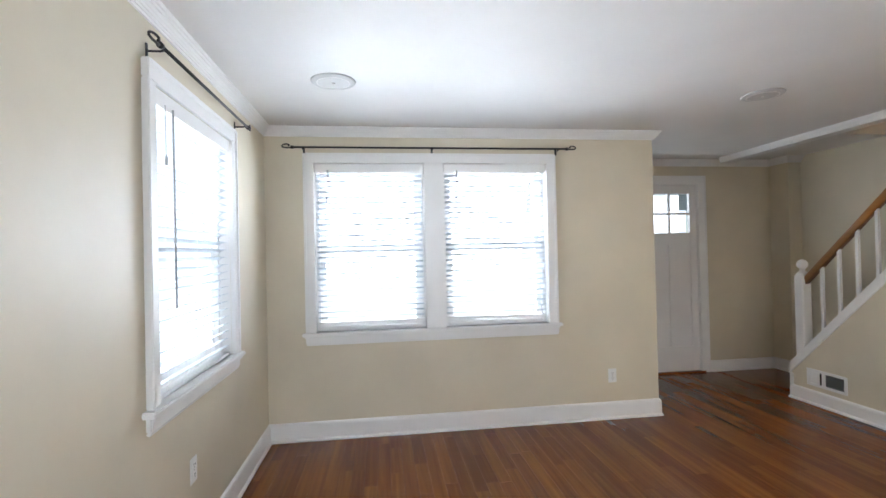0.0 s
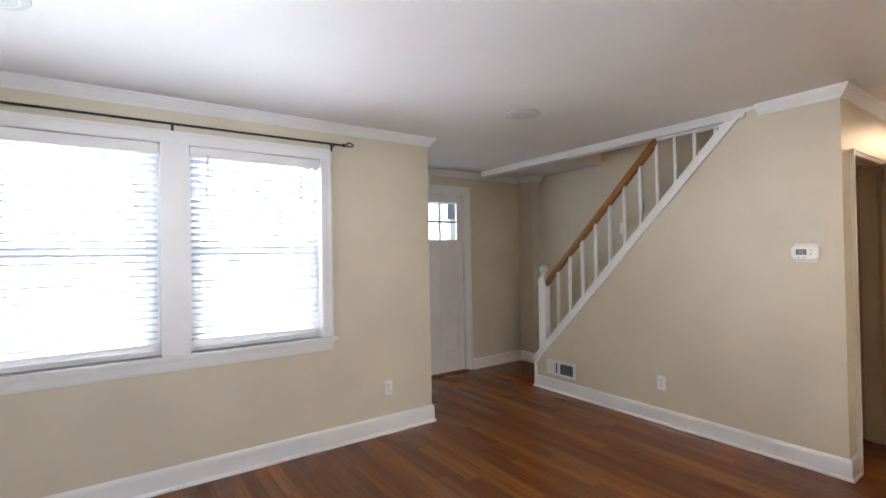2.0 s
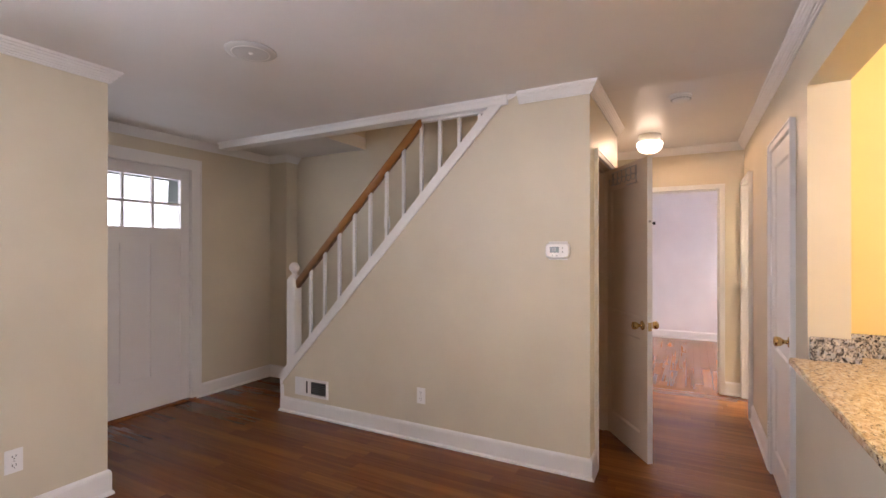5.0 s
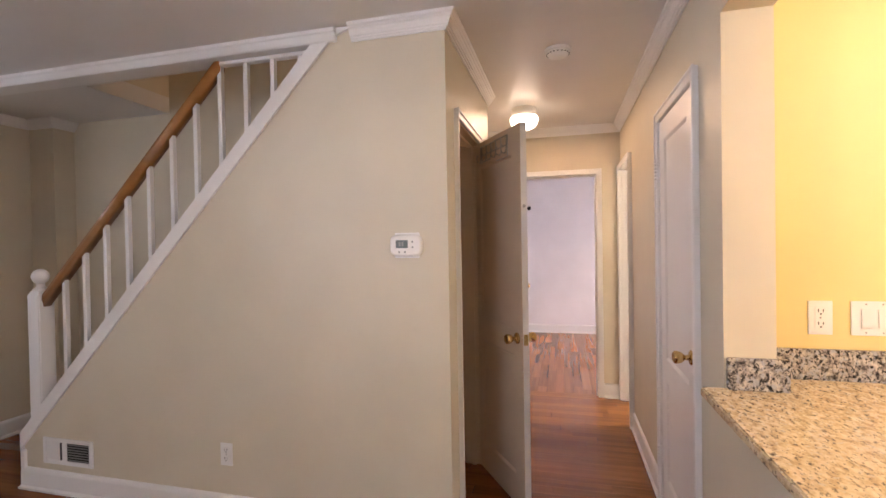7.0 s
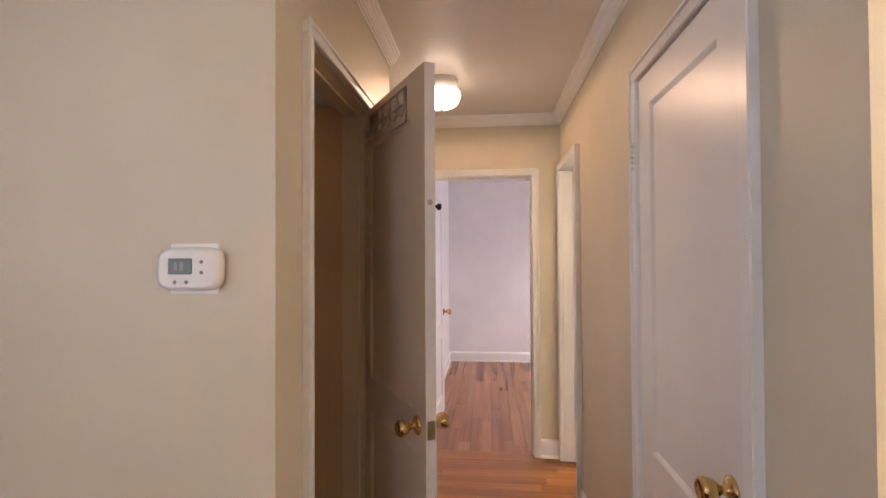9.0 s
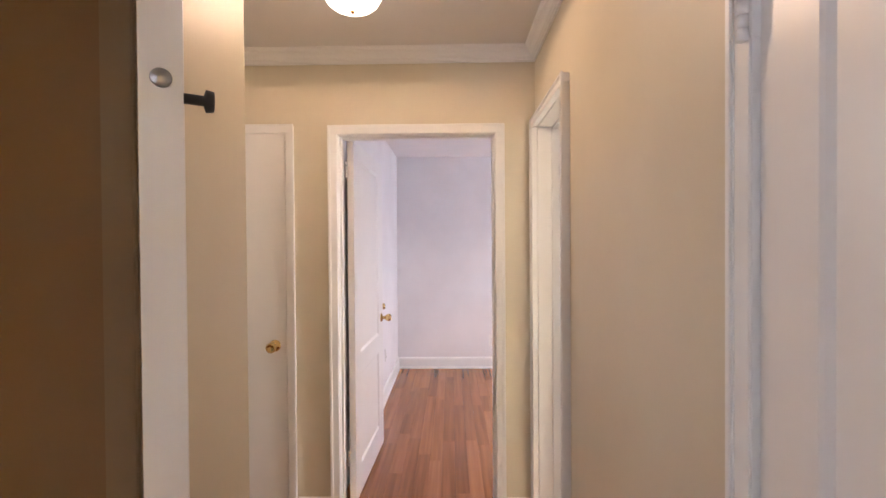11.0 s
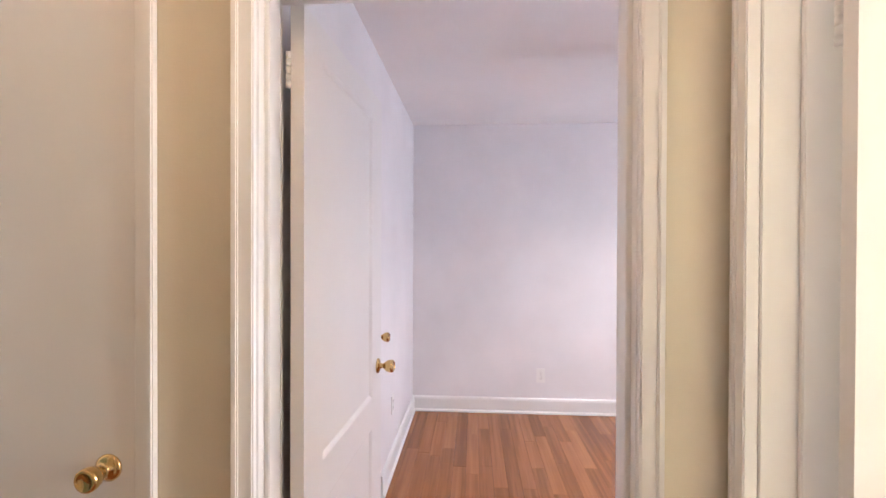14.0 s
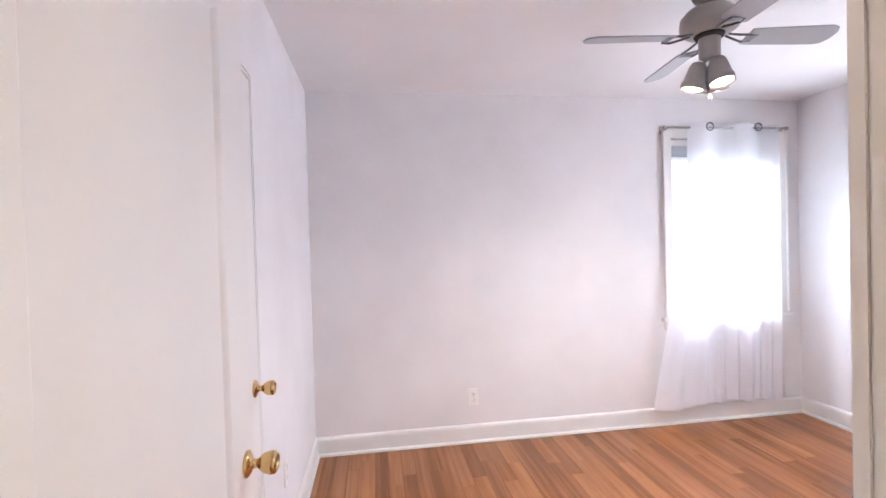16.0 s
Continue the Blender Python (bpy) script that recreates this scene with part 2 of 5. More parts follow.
def lathe(bm, profile, segs=20, m=None, smooth=True):
    """Turned shape about z; profile of (radius, z)."""
    m = m or Matrix.Identity(4)
    rings = []
    for r, z in profile:
        if r < 1e-5:
            rings.append([bm.verts.new(m @ Vector((0, 0, z)))])
        else:
            rings.append([bm.verts.new(m @ Vector((r * math.cos(2 * math.pi * i / segs), r * math.sin(2 * math.pi * i / segs), z))) for i in range(segs)])
    for p, q in zip(rings, rings[1:]):
        for i in range(segs):
            j = (i + 1) % segs
            if len(p) == 1 and len(q) == 1:
                continue
            if len(p) == 1:
                f = bm.faces.new((p[0], q[i], q[j]))
            elif len(q) == 1:
                f = bm.faces.new((p[i], p[j], q[0]))
            else:
                f = bm.faces.new((p[i], p[j], q[j], q[i]))
            f.smooth = smooth
    bmesh.ops.recalc_face_normals(bm, faces=bm.faces[:])
    return bm


def tube(bm, points, radius, segs=8):
    """Round bar along points."""
    pts = [Vector(p) for p in points]
    rings = []
    for i, p in enumerate(pts):
        d = (pts[min(i + 1, len(pts) - 1)] - pts[max(i - 1, 0)]).normalized()
        q = d.to_track_quat("Z", "Y")
        rings.append([bm.verts.new(p + q @ Vector((radius * math.cos(2 * math.pi * k / segs), radius * math.sin(2 * math.pi * k / segs), 0))) for k in range(segs)])
    for a, b in zip(rings, rings[1:]):
        for k in range(segs):
            bm.faces.new((a[k], a[(k + 1) % segs], b[(k + 1) % segs], b[k])).smooth = True
    bm.faces.new(rings[0][::-1])
    bm.faces.new(rings[-1])
    return bm


def sweep(bm, path, profile):
    """A moulding: profile of (out, z) along a path of (x, y); out is to the left of the way, corners mitred."""
    pts = [Vector((*p, 0)) for p in path]
    rows = []
    for i, p in enumerate(pts):
        sides = []
        if i > 0:
            d = (p - pts[i - 1]).normalized()
            sides.append(Vector((-d.y, d.x, 0)))
        if i < len(pts) - 1:
            d = (pts[i + 1] - p).normalized()
            sides.append(Vector((-d.y, d.x, 0)))
        n = sum(sides, Vector())
        n = n / n.length_squared * len(sides) if len(sides) == 1 else n.normalized() / max(0.2, n.normalized().dot(sides[0]))
        rows.append([bm.verts.new(p + n * o + Vector((0, 0, z))) for o, z in profile])
    k = len(profile)
    for a, b in zip(rows, rows[1:]):
        for i in range(k):
            bm.faces.new((a[i], a[(i + 1) % k], b[(i + 1) % k], b[i]))
    bm.faces.new(rows[0][::-1])
    bm.faces.new(rows[-1])
    bmesh.ops.recalc_face_normals(bm, faces=bm.faces[:])
    return bm


def prism(bm, outline, axis, lo, hi):
    """A flat outline (two coordinates, in the order of the other axes) pushed along an axis."""
    def at(u, v, w):
        return {"x": (w, u, v), "y": (u, w, v), "z": (u, v, w)}[axis]
    a = [bm.verts.new(at(u, v, lo)) for u, v in outline]
    b = [bm.verts.new(at(u, v, hi)) for u, v in outline]
    n = len(a)
    bm.faces.new(a)
    bm.faces.new(b[::-1])
    for i in range(n):
        bm.faces.new((a[i], b[i], b[(i + 1) % n], a[(i + 1) % n]))
    bmesh.ops.recalc_face_normals(bm, faces=bm.faces[:])
    return bm


def thing(name, label, category, base=(0, 0, 0), m=None, group="", kind=""):
    ob = new(name)
    ob.empty_display_size = 0.05
    ob.matrix_basis = m if m is not None else pose(*base)
    return tagged(ob, label, category, group, kind)


def part(name, bm, material, parent, label="", local=False):
    """Links a bmesh as one mesh under a thing or a part. The bmesh is in the world's metres, or, if local, in the thing's own."""
    ob = new(name, mesh_of(name, bm, material))
    ob.parent = parent
    if parent.parent is None and not local:
        ob.matrix_parent_inverse = parent.matrix_basis.inverted()
    return tagged(ob, label)


def solid(name, bm, material, label="", category="", kind="structure"):
    return tagged(new(name, mesh_of(name, bm, material)), label, category, "", kind)


def wall(name, axis, lo, hi, u0, u1, z0, z1, holes=(), mats=None, label="", category="wall"):
    """A wall across an axis from lo to hi, from u0 to u1 along the other, with holes (u0, u1, z0, z1) through it.
    mats: of the low side, the high side and the reveals."""
    us = sorted({u0, u1, *(v for h in holes for v in h[:2])})
    zs = sorted({z0, z1, *(v for h in holes for v in h[2:])})
    us, zs = [u for u in us if u0 <= u <= u1], [z for z in zs if z0 <= z <= z1]
    bm, verts = bmesh.new(), {}

    def vert(u, z, w):
        key = (u, z, w)
        if key not in verts:
            verts[key] = bm.verts.new((w, u, z) if axis == "x" else (u, w, z))
        return verts[key]

    def full(i, j):
        if not (0 <= i < len(us) - 1 and 0 <= j < len(zs) - 1):
            return False
        u, z = (us[i] + us[i + 1]) / 2, (zs[j] + zs[j + 1]) / 2
        return not any(h[0] < u < h[1] and h[2] < z < h[3] for h in holes)

    for i in range(len(us) - 1):
        for j in range(len(zs) - 1):
            if not full(i, j):
                continue
            a, b, c, d = us[i], us[i + 1], zs[j], zs[j + 1]
            for w, slot in ((lo, 0), (hi, 1)):
                bm.faces.new([vert(u, z, w) for u, z in ((a, c), (b, c), (b, d), (a, d))]).material_index = slot
            for di, dj, p, q in ((-1, 0, (a, c), (a, d)), (1, 0, (b, c), (b, d)), (0, -1, (a, c), (b, c)), (0, 1, (a, d), (b, d))):
                if not full(i + di, j + dj):
                    bm.faces.new((vert(*p, lo), vert(*q, lo), vert(*q, hi), vert(*p, hi))).material_index = 2
    bmesh.ops.recalc_face_normals(bm, faces=bm.faces[:])
    mats = mats or (CREAM, CREAM, CREAM)
    return solid(name, bm, list(mats), label or "painted plaster wall", category)


# ---- the shell ----
H = 2.43  # ceiling height
X_W, X_ST, Y_N, X_PIER, Y_DOOR = -0.53, 4.157, 4.02, 2.68, 5.2
Y_HALL_N, Y_HALL_S, X_NIB, Y_WIDE, X_END = 1.61, 0.61, 5.39, 2.355, 6.486
X_BED, X_FAR, Y_BED_N, Y_BED_S = 6.606, 9.43, 1.663, -2.045
X_SHAFT, X_CHASE, Y_CHASE = 5.05, 4.89, 4.95
Y_BACK, X_KIT_W, X_KIT_E, Y_KIT_N = -1.3, 2.2, 4.0, 0.46
WIN1 = (-0.16, 0.70, 0.83, 2.15)
WIN2 = (0.86, 1.72, 0.83, 2.15)
WIN3 = (2.26, 3.18, 0.86, 2.12)
# hole for the added rear window, out of view
WIN6 = (0.0, 1.5, 0.90, 2.10)
WIN4 = (-1.86, -0.96, 0.80, 2.13)

wall("wall_west", "x", X_W - 0.2, X_W, Y_BACK - 0.2, Y_N + 0.2, 0, H, [WIN3], (SIDING, CREAM, TRIM), "cream painted wall with a window")
wall("wall_north", "y", Y_N, Y_N + 0.2, X_W, X_PIER, 0, H, [WIN1, WIN2], (CREAM, SIDING, TRIM), "cream painted wall with a double window")
wall("wall_vestibule_west", "x", X_PIER - 0.2, X_PIER - 0.0005, Y_N + 0.2, Y_DOOR + 0.2, 0, H, [], None, "cream painted return wall beside the front door")
wall("wall_front", "y", Y_DOOR, Y_DOOR + 0.16, X_PIER, X_SHAFT + 0.2, 0, H, [(3.03, 3.97, 0.0, 2.165)], (CREAM, SIDING, TRIM), "cream painted wall with the front door")
wall("wall_chase", "y", Y_CHASE, Y_DOOR, X_CHASE, X_SHAFT + 0.12, 0, H, [], None, "cream painted boxed-in corner")
wall("wall_stairwell", "x", X_SHAFT, X_SHAFT + 0.12, 1.73, Y_CHASE, 0, 4.7, [], None, "cream painted stairwell wall")
wall("wall_south", "y", Y_BACK - 0.15, Y_BACK, X_W, X_KIT_W, 0, H, [WIN6], (SIDING, CREAM, TRIM), "cream painted wall with an added, unseen window")
wall("wall_kitchen_west", "x", X_KIT_W - 0.12, X_KIT_W, Y_BACK, Y_HALL_S, 0, H, [], (CREAM, YELLOW, CREAM), "painted wall between living room and kitchen")
wall("wall_hall_south", "y", Y_KIT_N, Y_HALL_S, X_KIT_W, X_END, 0, H, [(2.45, 3.82, 0.875, 2.135), (4.10, 4.775, 0.0, 2.03), (5.815, 6.44, 0.0, 2.03)],
     (CREAM, CREAM, CREAM), "cream painted hall wall with a kitchen opening")
wall("wall_hall_north", "y", Y_HALL_N, Y_HALL_N + 0.12, X_ST, X_NIB, 0, H, [(4.33, 5.03, 0.0, 2.03)], None, "cream painted hall wall with a closet opening")
wall("wall_hall_nib", "x", X_NIB - 0.12, X_NIB, Y_HALL_N + 0.12, Y_WIDE, 0, H, [], None, "cream painted wall end")
wall("wall_hall_wide", "y", Y_WIDE, Y_WIDE + 0.12, X_NIB - 0.12, X_END, 0, H, [(5.62, 6.40, 0.0, 2.03)], (CREAM, GREEN, TRIM), "cream painted wall with a bedroom doorway")
wall("wall_hall_end", "x", X_END, X_BED, -2.2, Y_WIDE + 0.12, 0, H, [(0.798, 1.638, 0.0, 2.014), (1.87, 2.256, 0.0, 2.025)], (CREAM, WHITE_WALL, TRIM), "cream painted wall with a bedroom door and a linen closet")
wall("wall_bedroom_north", "y", Y_BED_N, Y_BED_N + 0.12, X_BED, X_FAR + 0.15, 0, H, [(7.30, 8.03, 0.0, 2.03)], (WHITE_WALL, WHITE_WALL, TRIM), "white painted bedroom wall with a closet door")
wall("wall_bedroom_far", "x", X_FAR, X_FAR + 0.15, Y_BED_S, Y_BED_N, 0, H, [WIN4], (WHITE_WALL, SIDING, TRIM), "white painted bedroom wall with a window")
# assumed window hole, placed out of view for the bedroom's side light
WIN5 = (7.75, 8.80, 0.80, 2.13)
wall("wall_bedroom_south", "y", Y_BED_S - 0.15, Y_BED_S, X_BED, X_FAR + 0.15, 0, H, [WIN5], (WHITE_WALL, WHITE_WALL, TRIM), "white painted bedroom wall")
wall("wall_kitchen_east", "x", X_KIT_E, X_KIT_E + 0.1, -2.3, Y_KIT_N, 0, H, [], (YELLOW, TILE, YELLOW), "yellow painted kitchen wall")
wall("wall_kitchen_south", "y", -2.4, -2.3, X_KIT_W - 0.12, X_END, 0, H, [], (SIDING, YELLOW, YELLOW), "yellow painted kitchen wall")
wall("wall_kitchen_corner", "x", X_KIT_W - 0.12, X_KIT_W, -2.3, Y_BACK - 0.15, 0, H, [], (SIDING, YELLOW, YELLOW), "yellow painted kitchen wall")
wall("wall_bath_west", "x", 5.0, 5.1, -2.3, Y_KIT_N, 0, H, [], (TILE, TILE, TILE), "pale bathroom wall")
# the opening is added to go with the bath light, out of view
wall("wall_bath_south", "y", -2.30, -2.20, 5.1, X_END, 0, H, [(5.72, 6.28, 1.15, 2.05)], (SIDING, TILE, TILE), "pale bathroom wall with a small added opening, unseen")
wall("wall_green_far", "y", 5.06, 5.18, X_SHAFT + 0.2, 9.62, 0, H, [], (GREEN, SIDING, GREEN), "grey-green painted bedroom wall")
wall("wall_green_south", "y", Y_WIDE + 0.04, Y_WIDE + 0.12, X_BED, 9.62, 0, H, [], (TILE, GREEN, GREEN), "grey-green painted bedroom wall")
wall("wall_green_east", "x", 9.5, 9.62, Y_WIDE + 0.12, 5.06, 0, H, [], (GREEN, SIDING, GREEN), "grey-green painted bedroom wall")
wall("wall_closet_end", "x", X_FAR + 0.03, X_FAR + 0.15, Y_BED_N + 0.12, Y_WIDE + 0.04, 0, H, [], (TILE, SIDING, TILE), "plain closet wall")
wall("wall_green_side", "x", X_SHAFT + 0.121, X_SHAFT + 0.2, Y_WIDE + 0.12, 5.06, 0, H, [], (GREEN, GREEN, GREEN), "grey-green painted bedroom wall")
wall("wall_closet_side", "x", X_SHAFT - 0.012, X_SHAFT - 0.0005, 1.7305, 2.2995, 0.001, 2.058, [], (TAN, TAN, TAN), "tan painted closet side wall")
wall("wall_closet_back", "y", 2.30, 2.34, X_ST + 0.1, X_SHAFT, 0, 2.06, [], (TAN, TAN, TAN), "tan painted closet wall")

# triangular wall under the stairs, with its sloping top
SLOPE = 1.041


def cap_z(y):
    return 0.685 + SLOPE * (3.89 - y)


bm = bmesh.new()
prism(bm, [(Y_HALL_N + 0.12, 0), (4.215, 0), (4.215, cap_z(4.215) - 0.03), (2.20, H), (Y_HALL_N + 0.12, H)], "x", X_ST, X_ST + 0.1)
solid("wall_under_stairs", bm, CREAM, "cream painted triangular wall below the staircase", "wall")

# ceilings
def slab(name, x0, y0, x1, y1, z=H, mat=None, label="flat white painted ceiling"):
    solid(name, boxed((x0, y0, z), (x1, y1, z + 0.12)), mat or CEILING, label, "ceiling")


slab("ceiling_living", X_W - 0.2, Y_BACK - 0.15, X_ST + 0.25, Y_DOOR + 0.16)
slab("ceiling_stair_foot", X_ST + 0.25, 4.0, X_SHAFT + 0.12, Y_DOOR + 0.16)
slab("ceiling_hall", X_ST + 0.25, -2.4, X_BED, Y_HALL_N + 0.12, H, HALL_CEILING, "satin white painted hall ceiling")
slab("ceiling_hall_wide", X_NIB - 0.25, Y_HALL_N + 0.12, X_BED, Y_WIDE + 0.12, H, HALL_CEILING, "satin white painted hall ceiling")
slab("ceiling_green_room", X_NIB - 0.25, Y_WIDE + 0.12, 9.62, 5.18)
slab("ceiling_bedroom", X_BED, Y_BED_S - 0.15, X_FAR + 0.15, Y_WIDE + 0.12, H, BED_CEILING)
slab("ceiling_kitchen", X_KIT_W - 0.12, -2.4, X_ST + 0.25, Y_BACK - 0.15)
slab("ceiling_closet", X_ST + 0.1, Y_HALL_N + 0.12, X_SHAFT, 2.30, 2.06)
# upper stairwell
wall("wall_upper_west", "x", X_ST + 0.25, X_ST + 0.37, 1.0, 4.12, H + 0.12, 4.7, [], None, "cream painted upper stairwell wall")
wall("wall_upper_north", "y", 4.0, 4.12, X_ST + 0.37, X_SHAFT, H + 0.12, 4.7, [], None, "cream painted upper stairwell wall")
wall("wall_upper_south", "y", 0.88, 1.0, X_ST + 0.1, X_SHAFT + 0.12, H + 0.12, 4.7, [], None, "cream painted upper stairwell wall")
slab("ceiling_upper", X_ST + 0.1, 0.88, X_SHAFT + 0.12, 4.12, 4.7)
# ground and floors
solid("ground", boxed((-60, -60, -0.5), (60, 60, -0.35)), LAWN, "green lawn outside", "ground")
solid("floor_living", boxed((X_W - 0.2, -2.4, -0.1), (X_END + 0.06, Y_DOOR + 0.16, -0.004)), SUBFLOOR, "dark stained oak strip floor", "floor")
solid("floor_bedroom", boxed((X_END + 0.06, -2.2, -0.1), (9.62, 5.18, -0.004)), SUBFLOOR, "oak strip bedroom floor", "floor")

# mouldings
BASE = [(0.0, 0.0), (0.026, 0.0), (0.026, 0.012), (0.016, 0.022), (0.016, 0.105), (0.013, 0.118), (0.006, 0.126), (0.0, 0.128)]
CROWN = [(0.0, H - 0.072), (0.010, H - 0.072), (0.011, H - 0.063), (0.017, H - 0.062), (0.019, H - 0.054), (0.025, H - 0.052), (0.028, H - 0.044), (0.033, H - 0.040), (0.037, H - 0.029),
         (0.043, H - 0.026), (0.045, H - 0.017), (0.053, H - 0.013), (0.056, H), (0.0, H)]


def moulding(name, paths, profile, label):
    bm = bmesh.new()
    for path in paths:
        sweep(bm, path, profile)
    return solid(name, bm, TRIM, label, name.split("_")[0])


moulding("baseboard_living", [[(X_KIT_W - 0.12, Y_BACK), (X_W, Y_BACK)][::-1]], BASE, "white painted baseboard")
moulding("baseboard_north", [[(X_PIER, Y_N + 0.9), (X_PIER, Y_N), (X_W, Y_N), (X_W, Y_BACK)]], [(o, z * 1.13) for o, z in BASE], "white painted baseboard")
moulding("baseboard_front", [[(X_SHAFT, Y_CHASE), (X_CHASE, Y_CHASE), (X_CHASE, Y_DOOR), (4.06, Y_DOOR)]], BASE, "white painted baseboard")
moulding("baseboard_stair_wall", [[(4.302, Y_HALL_N), (X_ST, Y_HALL_N), (X_ST, 4.215), (X_ST + 0.1, 4.215)]], BASE, "white painted baseboard under the stairs")
moulding("baseboard_hall", [[(4.811, Y_HALL_S), (5.787, Y_HALL_S)], [(X_KIT_W, Y_HALL_S), (4.064, Y_HALL_S)]], BASE, "white painted hall baseboard")
moulding("baseboard_hall_end", [[(X_END, Y_HALL_S + 0.03), (X_END, 0.765)], [(X_END, 1.671), (X_END, 1.840)], [(X_NIB, Y_WIDE), (X_NIB, Y_HALL_N), (5.058, Y_HALL_N)]], BASE, "white painted hall baseboard")
moulding("baseboard_green_room", [[(9.5, 5.06), (X_SHAFT + 0.2, 5.06)]], BASE, "white painted baseboard")
moulding("baseboard_bedroom", [[(X_BED, Y_BED_S), (X_FAR, Y_BED_S), (X_FAR, Y_BED_N), (8.04, Y_BED_N)]], BASE, "white painted bedroom baseboard")
moulding("crown_north", [[(X_PIER, Y_DOOR), (X_PIER, Y_N), (X_W, Y_N), (X_W, Y_BACK), (X_KIT_W, Y_BACK)]], CROWN, "white crown moulding")
moulding("crown_front", [[(X_SHAFT, Y_CHASE), (X_CHASE, Y_CHASE), (X_CHASE, Y_DOOR), (X_PIER, Y_DOOR)]], CROWN, "white crown moulding")
moulding("crown_stair_corner", [[(X_NIB, Y_HALL_N), (X_ST, Y_HALL_N), (X_ST, 2.06)]], CROWN, "white crown moulding at the stair wall")
moulding("crown_hall", [[(X_KIT_W, Y_HALL_S), (X_END, Y_HALL_S), (X_END, Y_WIDE), (X_NIB, Y_WIDE)]], CROWN, "white crown moulding in the hall")
bm = bmesh.new()
box(bm, (X_ST - 0.022, 2.135, H - 0.062), (X_ST + 0.1, Y_CHASE + 0.1, H - 0.0005), 0.004)
box(bm, (X_ST - 0.034, 2.135, H - 0.022), (X_ST - 0.022, Y_CHASE + 0.1, H - 0.0005), 0.003)
solid("trim_stair_header", bm, TRIM, "white painted header trim above the banister", "trim")


# ---- windows ----
def window(name, axis, inner, out, hole, label, mid):
    """A sash window in a wall hole: frame, two sashes, panes. inner: the room's wall face; out: sign to the outside."""
    u0, u1, z0, z1 = hole
    top = thing(name, label, "window", kind="structure")

    def b(d0, d1, a0, a1, c0, c1, bev=0.003):
        p, q = inner + out * d0, inner + out * d1
        if axis == "y":
            return boxed((a0, p, c0), (a1, q, c1), bev)
        return boxed((p, a0, c0), (q, a1, c1), bev)

    for c in ((u0, u0 + 0.03, z0, z1), (u1 - 0.03, u1, z0, z1), (u0 + 0.03, u1 - 0.03, z1 - 0.03, z1), (u0 + 0.03, u1 - 0.03, z0, z0 + 0.03)):
        part("window_frame", b(0.06, 0.17, *c), TRIM, top)
    for k, (c0, c1, d) in enumerate(((z0 + 0.03, mid + 0.02, 0.085), (mid - 0.02, z1 - 0.03, 0.125))):
        for c in ((u0 + 0.03, u0 + 0.075, c0, c1), (u1 - 0.075, u1 - 0.03, c0, c1), (u0 + 0.075, u1 - 0.075, c0, c0 + 0.045), (u0 + 0.075, u1 - 0.075, c1 - 0.04, c1)):
            part("sash", b(d, d + 0.035, *c), TRIM, top)
        g = part("pane", b(d + 0.014, d + 0.018, u0 + 0.07, u1 - 0.07, c0 + 0.04, c1 - 0.035, 0), GLASS, top, "clear glass pane")
        g.visible_shadow = False
    return top


def casing(name, axis, face, out, u0, u1, z0, z1, wide, label, sill=True, thick=0.022, stool=0.05, mids=()):
    """Trim round an opening on a wall face; out: sign to the room. With a stool and apron, or down to the floor."""
    top = thing(name, label, "trim", kind="structure")

    def b(d0, d1, a0, a1, c0, c1, bev=0.004):
        p, q = face + out * d0, face + out * d1
        if axis == "y":
            return boxed((a0, p, c0), (a1, q, c1), bev)
        return boxed((p, a0, c0), (q, a1, c1), bev)

    for a0, a1 in ((u0 - wide, u0), (u1, u1 + wide)):
        part("side_casing", b(0, thick, a0, a1, z0, z1), TRIM, top)
    for a0, a1 in mids:
        part("mullion_casing", b(0, thick, a0, a1, z0, z1), TRIM, top)
    part("head_casing", b(0, thick, u0 - wide, u1 + wide, z1, z1 + wide), TRIM, top)
    part("back_band", b(thick - 0.004, thick + 0.01, u0 - wide - 0.004, u0 - wide + 0.016, z0, z1 + wide), TRIM, top)
    part("back_band", b(thick - 0.004, thick + 0.01, u1 + wide - 0.016, u1 + wide + 0.004, z0, z1 + wide), TRIM, top)
    part("back_band", b(thick - 0.004, thick + 0.0095, u0 - wide + 0.016, u1 + wide - 0.016, z1 + wide - 0.016, z1 + wide + 0.004), TRIM, top)
    if sill:
        part("window_sill", b(-0.06, stool, u0 - wide - 0.03, u1 + wide + 0.03, z0 - 0.026, z0, 0.006), TRIM, top)
        part("apron_bead", b(0.022, 0.036, u0 - wide - 0.012, u1 + wide + 0.012, z0 - 0.044, z0 - 0.026, 0.006), TRIM, top)
        part("apron_foot", b(0, 0.016, u0 - wide - 0.002, u1 + wide + 0.002, z0 - 0.098, z0 - 0.085, 0.004), TRIM, top)
        part("apron", b(0, 0.024, u0 - wide - 0.005, u1 + wide + 0.005, z0 - 0.085, z0 - 0.026, 0.005), TRIM, top)
    return top


window("window_1", "y", Y_N, 1, WIN1, "white double-hung sash window behind blinds", 1.48)
window("window_2", "y", Y_N, 1, WIN2, "white double-hung sash window behind blinds", 1.48)
window("window_3", "x", X_W, -1, WIN3, "white double-hung sash window behind blinds", 1.48)
window("window_4", "x", X_FAR, 1, WIN4, "white double-hung bedroom window behind a sheer curtain", 1.48)
window("window_5_unseen", "y", Y_BED_S, -1, WIN5, "white double-hung side window, assumed out of view in the bedroom", 1.48)
# unseen, added only to let the rear fill in
window("window_6_unseen", "y", Y_BACK, -1, WIN6, "white double-hung window added unseen at the rear", 1.48)
